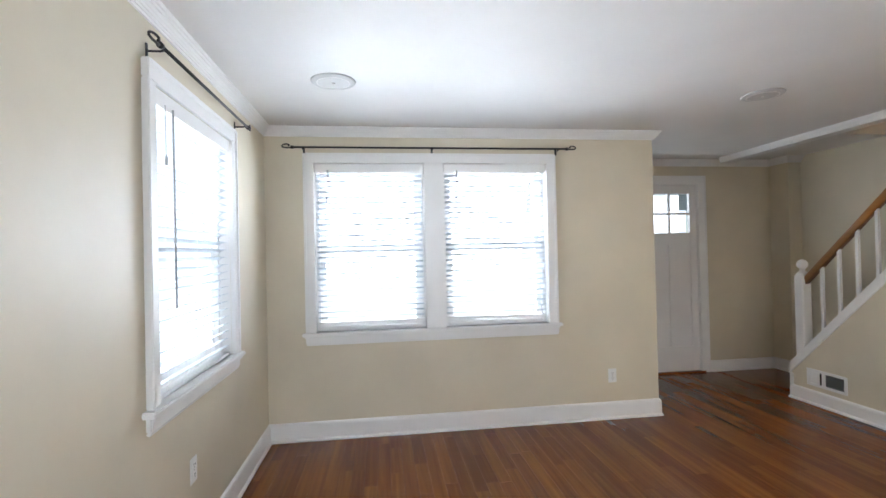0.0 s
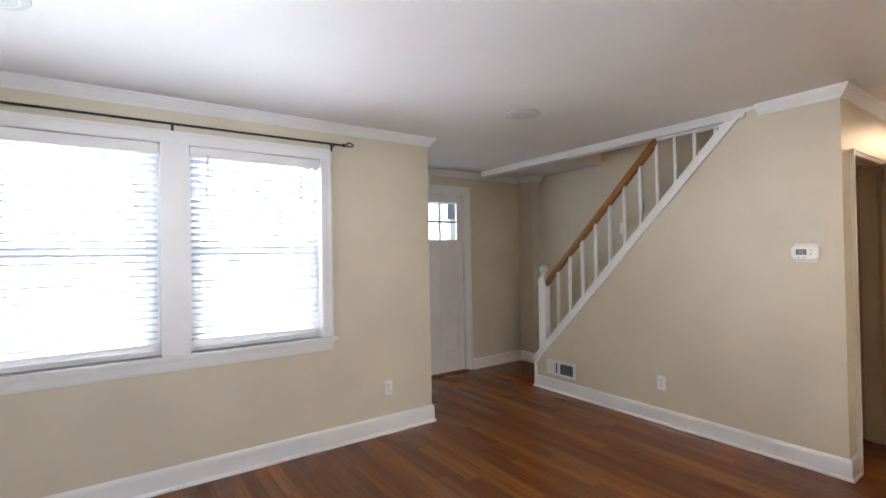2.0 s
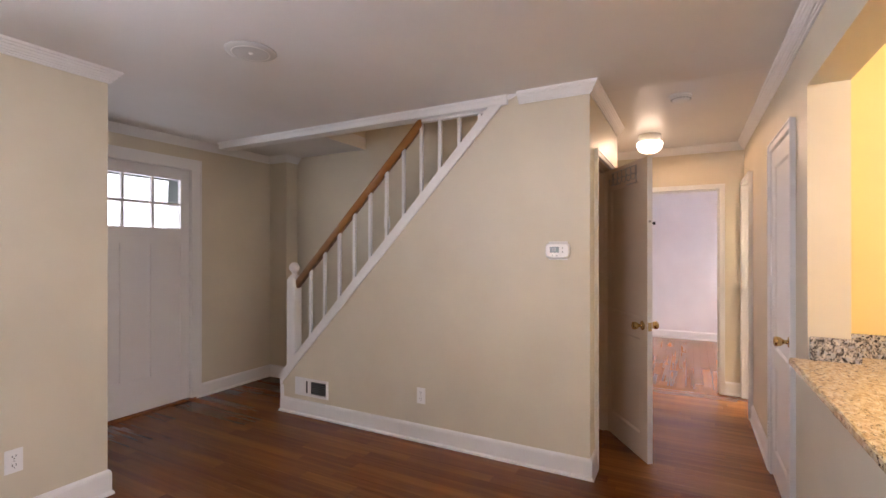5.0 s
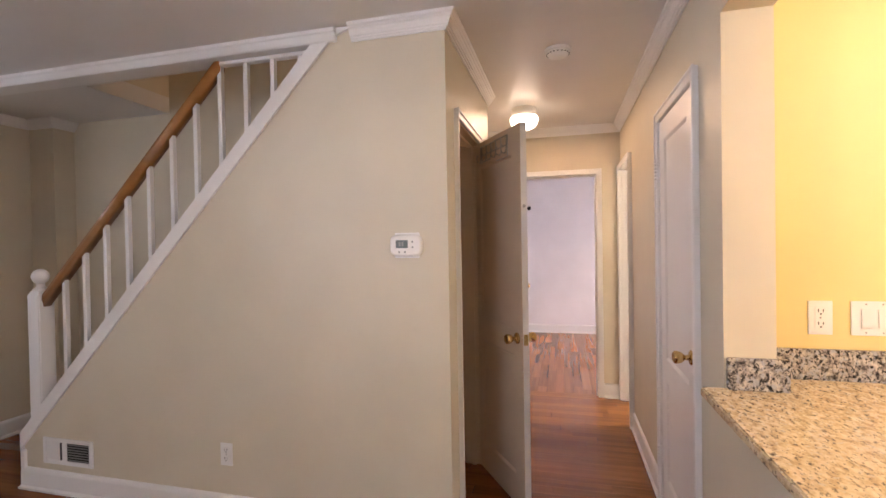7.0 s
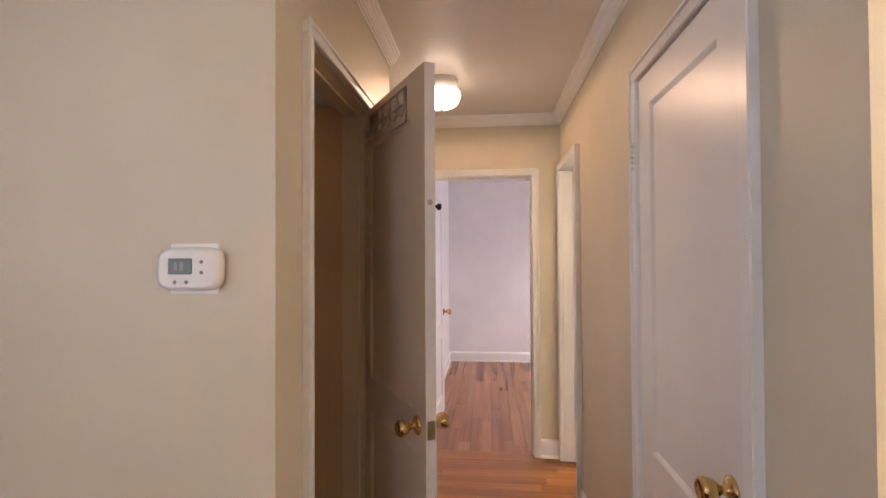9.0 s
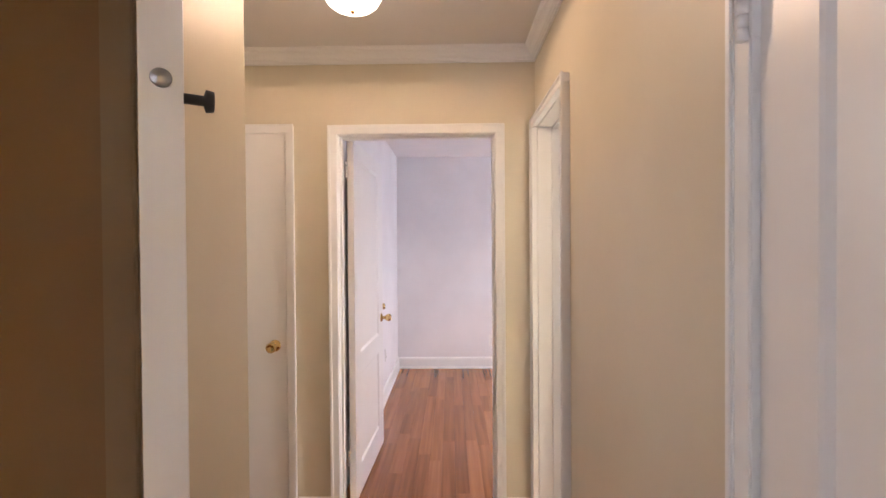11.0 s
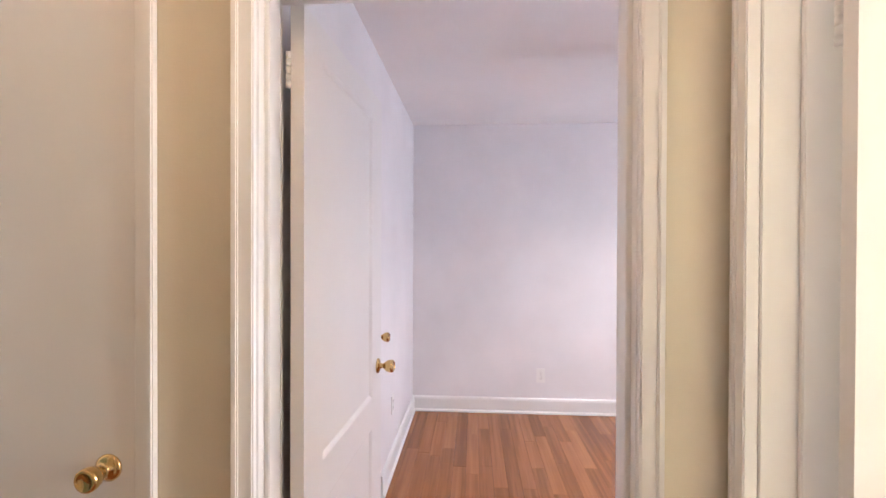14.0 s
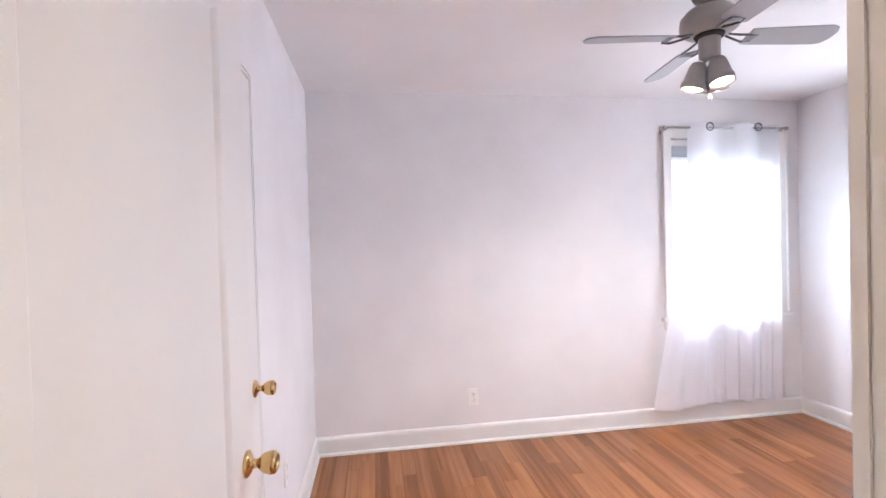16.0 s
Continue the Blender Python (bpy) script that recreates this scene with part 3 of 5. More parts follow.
casing("trim_window_unseen", "y", Y_BACK, 1, WIN6[0], WIN6[1], 0.90, 2.10, 0.075, "white painted trim round the added, unseen window")
casing("trim_window_front", "y", Y_N, -1, WIN1[0], WIN2[1], 0.83, 2.15, 0.075, "white painted trim round the double window", mids=((WIN1[1], WIN2[0]),))
casing("trim_window_side", "x", X_W, 1, WIN3[0], WIN3[1], 0.86, 2.12, 0.075, "white painted trim round the side window")
casing("trim_window_bedroom", "x", X_FAR, -1, WIN4[0], WIN4[1], 0.80, 2.13, 0.07, "white painted trim round the bedroom window", thick=0.018, stool=0.035)


# ---- blinds ----
def blind(m, wide, high, label, tilt, skew=0.0, wand_at=0.16, wand_long=0.75):
    """Two-inch slatted blind; local x along the window, y into the room, z down from 0."""
    top = thing("window_blind", label, "blind", m=m, group="window blinds")
    part("headrail", boxed((-wide / 2, -0.03, -0.05), (wide / 2, 0.03, 0), 0.003), PLASTIC, top, local=True)
    part("valance", boxed((-wide / 2 - 0.004, 0.032, -0.068), (wide / 2 + 0.004, 0.040, 0.002), 0.003), PLASTIC, top, local=True)
    n = int((high - 0.11) / 0.043)
    bm = bmesh.new()
    prof = [(-0.025, -0.0022), (-0.012, 0.0012), (0.0, 0.0024), (0.012, 0.0012), (0.025, -0.0022)]
    rows = []
    for x in (-wide / 2 + 0.004, wide / 2 - 0.004):
        rows.append([bm.verts.new((x, y, z)) for y, z in prof] + [bm.verts.new((x, y, z - 0.0026)) for y, z in prof[::-1]])
    k = len(rows[0])
    for i in range(k):
        bm.faces.new((rows[0][i], rows[0][(i + 1) % k], rows[1][(i + 1) % k], rows[1][i]))
    bm.faces.new(rows[0][::-1])
    bm.faces.new(rows[1])
    bmesh.ops.recalc_face_normals(bm, faces=bm.faces[:])
    me = mesh_of("slat", bm, SLAT)
    for i in range(n):
        s = new("slat", me)
        s.parent = top
        s.matrix_basis = pose(0, 0, -0.085 - 0.043 * i, tilt + random.uniform(-1.2, 1.2), 0.35 * skew * i / n + random.uniform(-0.06, 0.06), 0)
    z = -0.085 - 0.043 * n
    rail = boxed((-wide / 2, -0.026, z - 0.012), (wide / 2, 0.026, z + 0.008), 0.004)
    bmesh.ops.rotate(rail, verts=rail.verts[:], cent=(0, 0, z), matrix=Matrix.Rotation(radians(skew), 3, "Y"))
    part("bottom_rail", rail, PLASTIC, top, local=True)
    for x in (-wide / 2 + 0.12, 0.0, wide / 2 - 0.12):
        for y in (-0.026, 0.026):
            part("ladder_cord", tube(bmesh.new(), [(x, y, -0.05), (x, y, z)], 0.0011, 5), PLASTIC, top, local=True)
    w = tube(bmesh.new(), [(-wide / 2 + wand_at, 0.045, -0.05), (-wide / 2 + wand_at, 0.048, -0.05 - wand_long)], 0.0045, 7)
    part("tilt_wand", w, GREY_PLASTIC, top, "grey tilt wand", local=True)
    c = tube(bmesh.new(), [(wide / 2 - 0.09, 0.044, -0.05), (wide / 2 - 0.09, 0.046, -0.26)], 0.0015, 6)
    lathe(c, [(0.0, -0.30), (0.007, -0.298), (0.006, -0.27), (0.002, -0.255), (0, -0.255)], 8, pose(wide / 2 - 0.09, 0.046, 0))
    part("pull_cord", c, GREY_PLASTIC, top, "pull cord with a tassel", local=True)
    return top


blind(pose(0.27, Y_N + 0.034, 2.145, 0, 0, 180), 0.84, 1.30, "white slatted blind lowered over the window", 19, 0.2, 0.74, 0.12)
blind(pose(1.29, Y_N + 0.034, 2.145, 0, 0, 180), 0.84, 1.29, "white slatted blind hanging slightly crooked", 19, -0.9, 0.74, 0.12)
blind(pose(X_W - 0.034, 2.72, 2.115, 0, 0, -90), 0.90, 1.275, "white slatted blind with a long tilt wand", 19, 0.3, 0.74, 0.85)


def raised_blind(m, wide, label):
    """Blind drawn up to a stack of slats under its headrail; local axes as above."""
    top = thing("window_blind", label, "blind", m=m, group="raised blinds")
    part("headrail", boxed((-wide / 2, -0.025, -0.045), (wide / 2, 0.025, 0), 0.003), PLASTIC, top, local=True)
    me = mesh_of("slat", boxed((-wide / 2 + 0.004, -0.024, -0.0018), (wide / 2 - 0.004, 0.024, 0.0018)), SLAT)
    for i in range(14):
        ob = new("slat", me)
        ob.parent = top
        ob.matrix_basis = pose(0, random.uniform(-0.002, 0.002), -0.052 - 0.0055 * i)
    part("bottom_rail", boxed((-wide / 2, -0.025, -0.150), (wide / 2, 0.025, -0.131), 0.003), PLASTIC, top, local=True)


raised_blind(pose(X_FAR + 0.034, -1.41, 2.125, 0, 0, 90), 0.88, "white slatted blind drawn up to the window head")


# ---- curtain rods ----
def curtain_rod(m, long, brackets, label):
    """Thin black rod with scroll ends; local x along it, y out from the wall."""
    top = thing("curtain_rod", label, "curtain rod", m=m, group="black curtain rods")
    part("rod", tube(bmesh.new(), [(-long / 2, 0.065, 0), (long / 2, 0.065, 0)], 0.0075, 10), BLACK, top, local=True)
    for s in (-1, 1):
        pts = []
        for i in range(22):
            a = i / 21 * 1.75 * math.pi
            r = 0.026 * (1 - 0.5 * i / 21)
            pts.append((s * (long / 2 + 0.040 + 1.5 * r * math.sin(a)), 0.065 - 0.3 * r * math.sin(a), 0.012 - 0.62 * r * math.cos(a)))
        part("scroll_finial", tube(bmesh.new(), [(s * (long / 2 - 0.005), 0.065, 0), (s * (long / 2 + 0.03), 0.065, -0.006)] + pts, 0.005, 8), BLACK, top, local=True)
        part("collar", lathe(bmesh.new(), [(0, -0.012), (0.012, -0.01), (0.013, 0.01), (0, 0.012)], 12, pose(s * (long / 2 - 0.004), 0.065, 0, 0, 90, 0)), BLACK, top, local=True)
    for x in brackets:
        bm = boxed((x - 0.008, 0.0, -0.045), (x + 0.008, 0.005, 0.02), 0.002)
        tube(bm, [(x, 0.003, -0.012), (x, 0.05, -0.012), (x, 0.065, -0.009)], 0.0045, 8)
        part("bracket", bm, BLACK, top, local=True)
    return top


curtain_rod(pose(0.79, Y_N - 0.0005, 2.262, 0, 0, 180), 2.20, (-1.02, 0.02, 1.02), "thin black iron curtain rod with scroll ends")
curtain_rod(pose(X_W + 0.0005, 2.78, 2.245, 0, 0, -90), 1.16, (-0.52, 0.55), "thin black iron curtain rod with scroll ends")


# ---- doors ----
def knob_mesh(m, rose=0.030, ball=0.026):
    """Door knob along local z from the door's face."""
    prof = [(0, 0), (rose, 0), (rose, 0.004), (rose * 0.75, 0.009), (0.011, 0.011), (0.010, 0.026), (0.016, 0.031), (ball * 0.86, 0.040),
            (ball, 0.054), (ball * 0.96, 0.064), (ball * 0.72, 0.069), (ball * 0.68, 0.066), (0, 0.066)]
    return lathe(bmesh.new(), prof, 22, m)


def hinge_mesh(m):
    bm = bmesh.new()
    for i in range(5):
        lathe(bm, [(0, -0.045 + 0.018 * i), (0.0065, -0.045 + 0.018 * i), (0.0065, -0.0285 + 0.018 * i), (0, -0.0285 + 0.018 * i)], 10, m)
    return bm


def panel_door(name, m, wide, high, label, panels, knob_side=1, knob_z=0.92, thick=0.035, knob_faces=(1, -1), mat=None, metal_mat=None, hinge_zs=(), kind="", depth=0.009, inner=None):
    """Door leaf: local x from hinge (0) to free edge, y across, faces at 0 and -thick; panels (x0, x1, z0, z1) recessed both sides."""
    top = thing(name, label, "door", m=m, kind=kind)
    bm = bmesh.new()
    xs = sorted({0.0, wide, *(v for p in panels for v in p[:2])})
    zs = sorted({0.0, high, *(v for p in panels for v in p[2:])})
    for face, s in ((0.0, 1), (-thick, -1)):
        for i in range(len(xs) - 1):
            for j in range(len(zs) - 1):
                a, b, c, d = xs[i], xs[i + 1], zs[j], zs[j + 1]
                if any(p[0] < (a + b) / 2 < p[1] and p[2] < (c + d) / 2 < p[3] for p in panels):
                    continue
                bm.faces.new([bm.verts.new((u, face, w)) for u, w in ((a, c), (b, c), (b, d), (a, d))])
        for x0, x1, z0, z1 in panels:
            rings = []
            for inset, dep in ((0, 0), (0.006, 0.003), (0.014, depth), (0.022, depth), (0.022, depth)):
                rings.append([(x0 + inset, z0 + inset), (x1 - inset, z0 + inset), (x1 - inset, z1 - inset), (x0 + inset, z1 - inset), face - s * dep])
            for p, q in zip(rings, rings[1:-1]):
                for k in range(4):
                    bm.faces.new([bm.verts.new((u, w, v)) for (u, v), w in ((p[k], p[4]), (p[(k + 1) % 4], p[4]), (q[(k + 1) % 4], q[4]), (q[k], q[4]))])
            q = rings[-1]
            bm.faces.new([bm.verts.new((u, q[4], v)) for u, v in q[:4]])
    for a, b in (((0, 0), (0, high)), ((wide, 0), (wide, high)), ((0, 0), (wide, 0)), ((0, high), (wide, high))):
        bm.faces.new([bm.verts.new(p) for p in ((a[0], 0, a[1]), (b[0], 0, b[1]), (b[0], -thick, b[1]), (a[0], -thick, a[1]))])
    bmesh.ops.remove_doubles(bm, verts=bm.verts[:], dist=0.0004)
    bmesh.ops.recalc_face_normals(bm, faces=bm.faces[:])
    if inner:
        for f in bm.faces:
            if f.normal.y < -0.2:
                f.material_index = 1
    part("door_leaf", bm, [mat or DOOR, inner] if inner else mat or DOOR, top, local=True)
    kx = wide - 0.06 if knob_side == 1 else 0.06
    mm = metal_mat or BRASS
    for f in knob_faces:
        base = pose(kx, 0 if f == 1 else -thick, knob_z, -90 if f == 1 else 90, 0, 0)
        part("door_knob", knob_mesh(base), mm, top, "polished brass knob", local=True)
    if len(knob_faces) == 2:
        e = wide if knob_side == 1 else 0
        s = 1 if knob_side == 1 else -1
        part("latch_plate", boxed((e - s * 0.001, -thick / 2 - 0.012, knob_z - 0.028), (e + s * 0.0015, -thick / 2 + 0.012, knob_z + 0.028)), mm, top, "brass latch plate", local=True)
    for z in hinge_zs:
        part("hinge", hinge_mesh(pose(-0.004, 0.004, z)), TRIM, top, "painted hinge", local=True)
    return top


def door_frame(name, axis, face0, face1, u0, u1, z1, wide, label, sides=(1, 1), stop=None, thick=0.020, inside=None):
    """Casings on both faces of a wall and jamb boards inside the opening."""
    top = thing(name, label, "door frame", kind="structure")

    def b(p, q, a0, a1, c0, c1, bev=0.003):
        return boxed((a0, p, c0), (a1, q, c1), bev) if axis == "y" else boxed((p, a0, c0), (q, a1, c1), bev)

    for face, s, on in ((face0, -1, sides[0]), (face1, 1, sides[1])):
        if not on:
            continue
        for a0, a1 in ((u0 - wide, u0 + 0.0165), (u1 - 0.0165, u1 + wide)):
            part("side_casing", b(face, face + s * thick, a0, a1, 0, z1 - 0.0165), TRIM, top)
        part("head_casing", b(face, face + s * thick, u0 - wide, u1 + wide, z1 - 0.0163, z1 + wide), TRIM, top)
        for a0, a1 in ((u0 - wide - 0.004, u0 - wide + 0.011), (u1 + wide - 0.011, u1 + wide + 0.004)):
            part("back_band", b(face + s * (thick - 0.004), face + s * (thick + 0.006), a0, a1, 0, z1 + wide + 0.004), TRIM, top)
        part("back_band", b(face + s * (thick - 0.004), face + s * (thick + 0.0055), u0 - wide + 0.011, u1 + wide - 0.011, z1 + wide - 0.011, z1 + wide + 0.004), TRIM, top)
    lo, hi = face0 + 0.001, face1 - 0.001
    part("jamb", b(lo, hi, u0 + 0.0005, u0 + 0.018, 0, z1 - 0.0005, 0.002), inside or TRIM, top)
    part("jamb", b(lo, hi, u1 - 0.018, u1 - 0.0005, 0, z1 - 0.0005, 0.002), inside or TRIM, top)
    part("head_jamb", b(lo, hi, u0 + 0.018, u1 - 0.018, z1 - 0.018, z1 - 0.0005, 0.002), inside or TRIM, top)
    if stop is not None:
        for a0, a1 in ((u0 + 0.018, u0 + 0.030), (u1 - 0.030, u1 - 0.018)):
            part("door_stop", b(stop, stop + 0.03, a0, a1, 0, z1 - 0.018, 0.002), inside or TRIM, top)
        part("door_stop", b(stop, stop + 0.03, u0 + 0.03, u1 - 0.03, z1 - 0.030, z1 - 0.018, 0.002), inside or TRIM, top)
    return top


# closet under the stairs: open door
door_frame("door_frame_1", "y", Y_HALL_N, Y_HALL_N + 0.12, 4.33, 5.03, 2.03, 0.022, "white painted closet door frame with tan jambs", (1, 0), Y_HALL_N + 0.045, inside=TAN_BOUNCE)
TIP = Vector((4.535, 1.285, 0))
HINGE = Vector((5.018, 1.60, 0))
ang = math.degrees(math.atan2(TIP.y - HINGE.y, TIP.x - HINGE.x))
LEAF = (TIP - HINGE).length
# the leaf's inner face carries the closet's warm bounce as a tan colour
panel_door("door_closet", pose(HINGE.x, HINGE.y, 0.012, 0, 0, ang), LEAF, 2.0, "white panelled closet door, inner face tinted for warm light, standing ajar",
           [(0.06, LEAF - 0.10, 0.93, 1.855), (0.06, LEAF - 0.10, 0.16, 0.80)], 1, 0.89, hinge_zs=(0.25, 1.75), inner=TAN_BOUNCE)
# hall closet: closed door
door_frame("door_frame_2", "y", Y_KIT_N, Y_HALL_S, 4.10, 4.775, 2.03, 0.030, "white painted door frame", (0, 1))
panel_door("door_hall", pose(4.756, Y_HALL_S - 0.028, 0.012, 0, 0, 180), 0.636, 1.995, "white panelled door, closed, with a brass knob",
           [(0.100, 0.536, 0.79, 1.895), (0.100, 0.536, 0.17, 0.68)], 1, 0.915, knob_faces=(-1,))
# bedroom door, open into the room
door_frame("door_frame_3", "x", X_END, X_BED, 0.798, 1.638, 2.014, 0.027, "white painted bedroom door frame", (1, 1), X_END + 0.03)
panel_door("door_bedroom", pose(X_BED + 0.026, 1.606, 0.012, 0, 0, -2.4), 0.80, 1.99, "white panelled bedroom door standing wide open",
           [(0.13, 0.655, 0.80, 1.90), (0.13, 0.655, 0.16, 0.68)], 1, 0.905, hinge_zs=(0.25, 1.83), metal_mat=BRASS)
# linen closet: flush door
door_frame("door_frame_4", "x", X_END, X_BED, 1.87, 2.256, 2.025, 0.024, "white painted linen closet frame", (1, 0))
panel_door("door_linen_closet", pose(X_END + 0.023, 2.235, 0.012, 0, 0, -90), 0.344, 1.993, "flush white linen closet door with a brass knob", [], 1, 0.905, knob_faces=(-1,), hinge_zs=())
# bathroom
door_frame("door_frame_5", "y", Y_KIT_N, Y_HALL_S, 5.815, 6.44, 2.03, 0.022, "white painted bathroom door frame", (1, 1), Y_KIT_N + 0.05, 0.028)
panel_door("door_bathroom", pose(6.376, 0.500, 0.012, 0, 0, -92), 0.56, 1.995, "white panelled bathroom door standing open", [(0.10, 0.46, 0.30, 1.88)], 1, 0.915, hinge_zs=(0.25, 1.80))
# green bedroom
door_frame("door_frame_6", "y", Y_WIDE, Y_WIDE + 0.12, 5.62, 6.40, 2.03, 0.040, "white painted bedroom door frame", (1, 1), Y_WIDE + 0.03)
# bedroom closet, closed
door_frame("door_frame_7", "y", Y_BED_N, Y_BED_N + 0.12, 7.30, 8.03, 2.03, 0.001, "white painted closet frame", (0, 0))
panel_door("door_bedroom_closet", pose(7.319, Y_BED_N + 0.037, 0.012), 0.692, 1.995, "flush white closet door, closed", [], 1, 0.905, knob_faces=(-1,))

# front door
def front_door():
    door_frame("door_frame_8", "y", Y_DOOR, Y_DOOR + 0.16, 3.03, 3.97, 2.165, 0.08, "white painted front door frame", (1, 0))
    top = thing("door_front", "white front door with a six-pane window", "door", base=(3.5, Y_DOOR, 0))
    y0, y1 = Y_DOOR + 0.012, Y_DOOR + 0.056
    xs = (3.05, 3.13, 3.375, 3.622, 3.868, 3.95)
    bm = bmesh.new()
    box(bm, (3.05, y0, 0.02), (3.13, y1, 2.145), 0.003)
    box(bm, (3.868, y0, 0.02), (3.95, y1, 2.145), 0.003)
    box(bm, (3.13, y0, 2.045), (3.868, y1, 2.145))
    box(bm, (3.13, y0, 1.46), (3.868, y1, 1.60))
    box(bm, (3.13, y0, 0.02), (3.868, y1, 0.30))
    for a, b in ((3.355, 3.40), (3.60, 3.645)):
        box(bm, (a, y0 + 0.0002, 0.30), (b, y1, 1.46))
    box(bm, (3.13, y0 + 0.014, 0.30), (3.868, y1 - 0.012, 1.46))
    part("door_leaf", bm, DOOR, top)
    part("shelf_moulding", boxed((3.14, y0 - 0.016, 1.462), (3.86, y0, 1.482), 0.004), DOOR, top)
    for x in (3.375, 3.622):
        part("glazing_bar", boxed((x - 0.012, y0 + 0.004, 1.60), (x + 0.012, y1 - 0.004, 2.045), 0.003), DOOR, top)
    for a, b in ((3.13, 3.363), (3.387, 3.61), (3.634, 3.868)):
        part("glazing_bar", boxed((a, y0 + 0.004, 1.806), (b, y1 - 0.004, 1.83), 0.003), DOOR, top)
        for c, d in ((1.60, 1.806), (1.83, 2.045)):
            g = part("pane", boxed((a, y0 + 0.02, c), (b, y0 + 0.024, d)), GLASS, top, "clear glass pane")
            g.visible_shadow = False
    for z in (0.3, 1.05, 1.85):
        part("hinge", hinge_mesh(pose(3.955, y0 - 0.004, z)), TRIM, top)
    solid("threshold", boxed((3.0, Y_DOOR - 0.03, 0.001), (4.0, Y_DOOR + 0.16, 0.018), 0.004), OAK_Y, "dark stained wood door sill", "threshold")


front_door()


# ---- staircase ----
def staircase():
    top = thing("staircase", "staircase with a white stringer, white balusters and an oak handrail", "staircase", base=(4.6, 4.2, 0))
    # sloping cap
    bm = bmesh.new()
    lo = 4.235
    prism(bm,
          [(lo, cap_z(lo) - 0.098), (lo, cap_z(lo)), (2.262, cap_z(2.262)), (2.20, cap_z(2.20)), (2.10, H - 0.001), (2.045, H - 0.001), (2.16, cap_z(2.16) - 0.098)], "x", X_ST - 0.014, X_ST + 0.118)
    part("stringer", bm, TRIM, top, "white painted sloping stringer")
    bm = bmesh.new()
    box(bm, (X_ST - 0.016, 4.20, 0.12), (X_ST + 0.09, 4.232, cap_z(4.232) - 0.10), 0.003)
    part("stringer_foot", bm, TRIM, top)
    # newel
    bm = bmesh.new()
    nx, ny = X_ST + 0.052, 4.132
    box(bm, (nx - 0.046, ny - 0.046, 0.02), (nx + 0.046, ny + 0.046, 1.15), 0.006)
    box(bm, (nx - 0.038, ny - 0.038, 1.15), (nx + 0.038, ny + 0.038, 1.162), 0.003)
    part("newel_post", bm, TRIM, top)
    bm = lathe(bmesh.new(), [(0, 1.160), (0.040, 1.162), (0.040, 1.174), (0.026, 1.182), (0.020, 1.192), (0.024, 1.200), (0.020, 1.206)], 24, pose(nx, ny, 0))
    part("newel_collar", bm, TRIM, top)
    prof = [(0.0, 1.199)] + [(0.044 * math.sin(a), 1.248 - 0.046 * math.cos(a)) for a in [math.pi * (0.14 + 0.86 * i / 14) for i in range(14)]] + [(0.0, 1.294)]
    part("newel_ball", lathe(bmesh.new(), prof, 24, pose(nx, ny, 0)), TRIM, top, "white turned ball finial")
    # handrail
    def rail_z(y):
        return 1.145 + 0.995 * (4.05 - y)
    a, b = Vector((nx, 4.084, rail_z(4.084))), Vector((nx, 2.825, rail_z(2.825)))
    outline = [(-0.020, -0.030), (0.020, -0.030), (0.024, -0.012), (0.030, 0.004), (0.028, 0.022), (0.014, 0.032), (-0.014, 0.032), (-0.028, 0.022), (-0.030, 0.004), (-0.024, -0.012)]
    bm = bmesh.new()
    ends = [[bm.verts.new(p + Vector((u, 0, v * 1.35))) for u, v in outline] for p in (a, b)]
    for i in range(len(outline)):
        j = (i + 1) % len(outline)
        bm.faces.new((ends[0][i], ends[0][j], ends[1][j], ends[1][i])).smooth = True
    bm.faces.new(ends[0])
    bm.faces.new(ends[1])
    bmesh.ops.recalc_face_normals(bm, faces=bm.faces[:])
    part("handrail", bm, HONEY, top, "honey oak handrail")
    # balusters
    for y in [3.937 - 0.1575 * k for k in range(11)]:
        z1 = rail_z(y) - 0.04 if y > 2.86 else H - 0.07
        bm = bmesh.new()
        w = 0.0118
        v0 = [bm.verts.new((nx + i * w, y + j * w, cap_z(y + j * w) - 0.003)) for i, j in ((-1, -1), (1, -1), (1, 1), (-1, 1))]
        v1 = [bm.verts.new((nx + i * w, y + j * w, z1 - (0.0 if y < 2.86 else 0.995 * j * w))) for i, j in ((-1, -1), (1, -1), (1, 1), (-1, 1))]
        bm.faces.new(v0[::-1])
        bm.faces.new(v1)
        for i in range(4):
            bm.faces.new((v0[i], v0[(i + 1) % 4], v1[(i + 1) % 4], v1[i]))
        part("baluster", bm, TRIM, top)
    part("rail_strip", boxed((nx - 0.022, 2.27, H - 0.082), (nx + 0.022, 2.85, H - 0.064), 0.003), TRIM, top)
    # steps
    rise, run = 0.2025, 0.1945
    for i in range(12):
        y = 4.10 - run * i
        part("riser", boxed((X_ST + 0.119, y - 0.018, 0.0 if i == 0 else rise * i - 0.01), (X_SHAFT - 0.002, y, rise * (i + 1) - 0.025)), TRIM, top)
        part("tread", boxed((X_ST + 0.119, y - run - 0.02, rise * (i + 1) - 0.025), (X_SHAFT - 0.002, y + 0.02, rise * (i + 1)), 0.006), HONEY, top, "worn oak tread")


staircase()


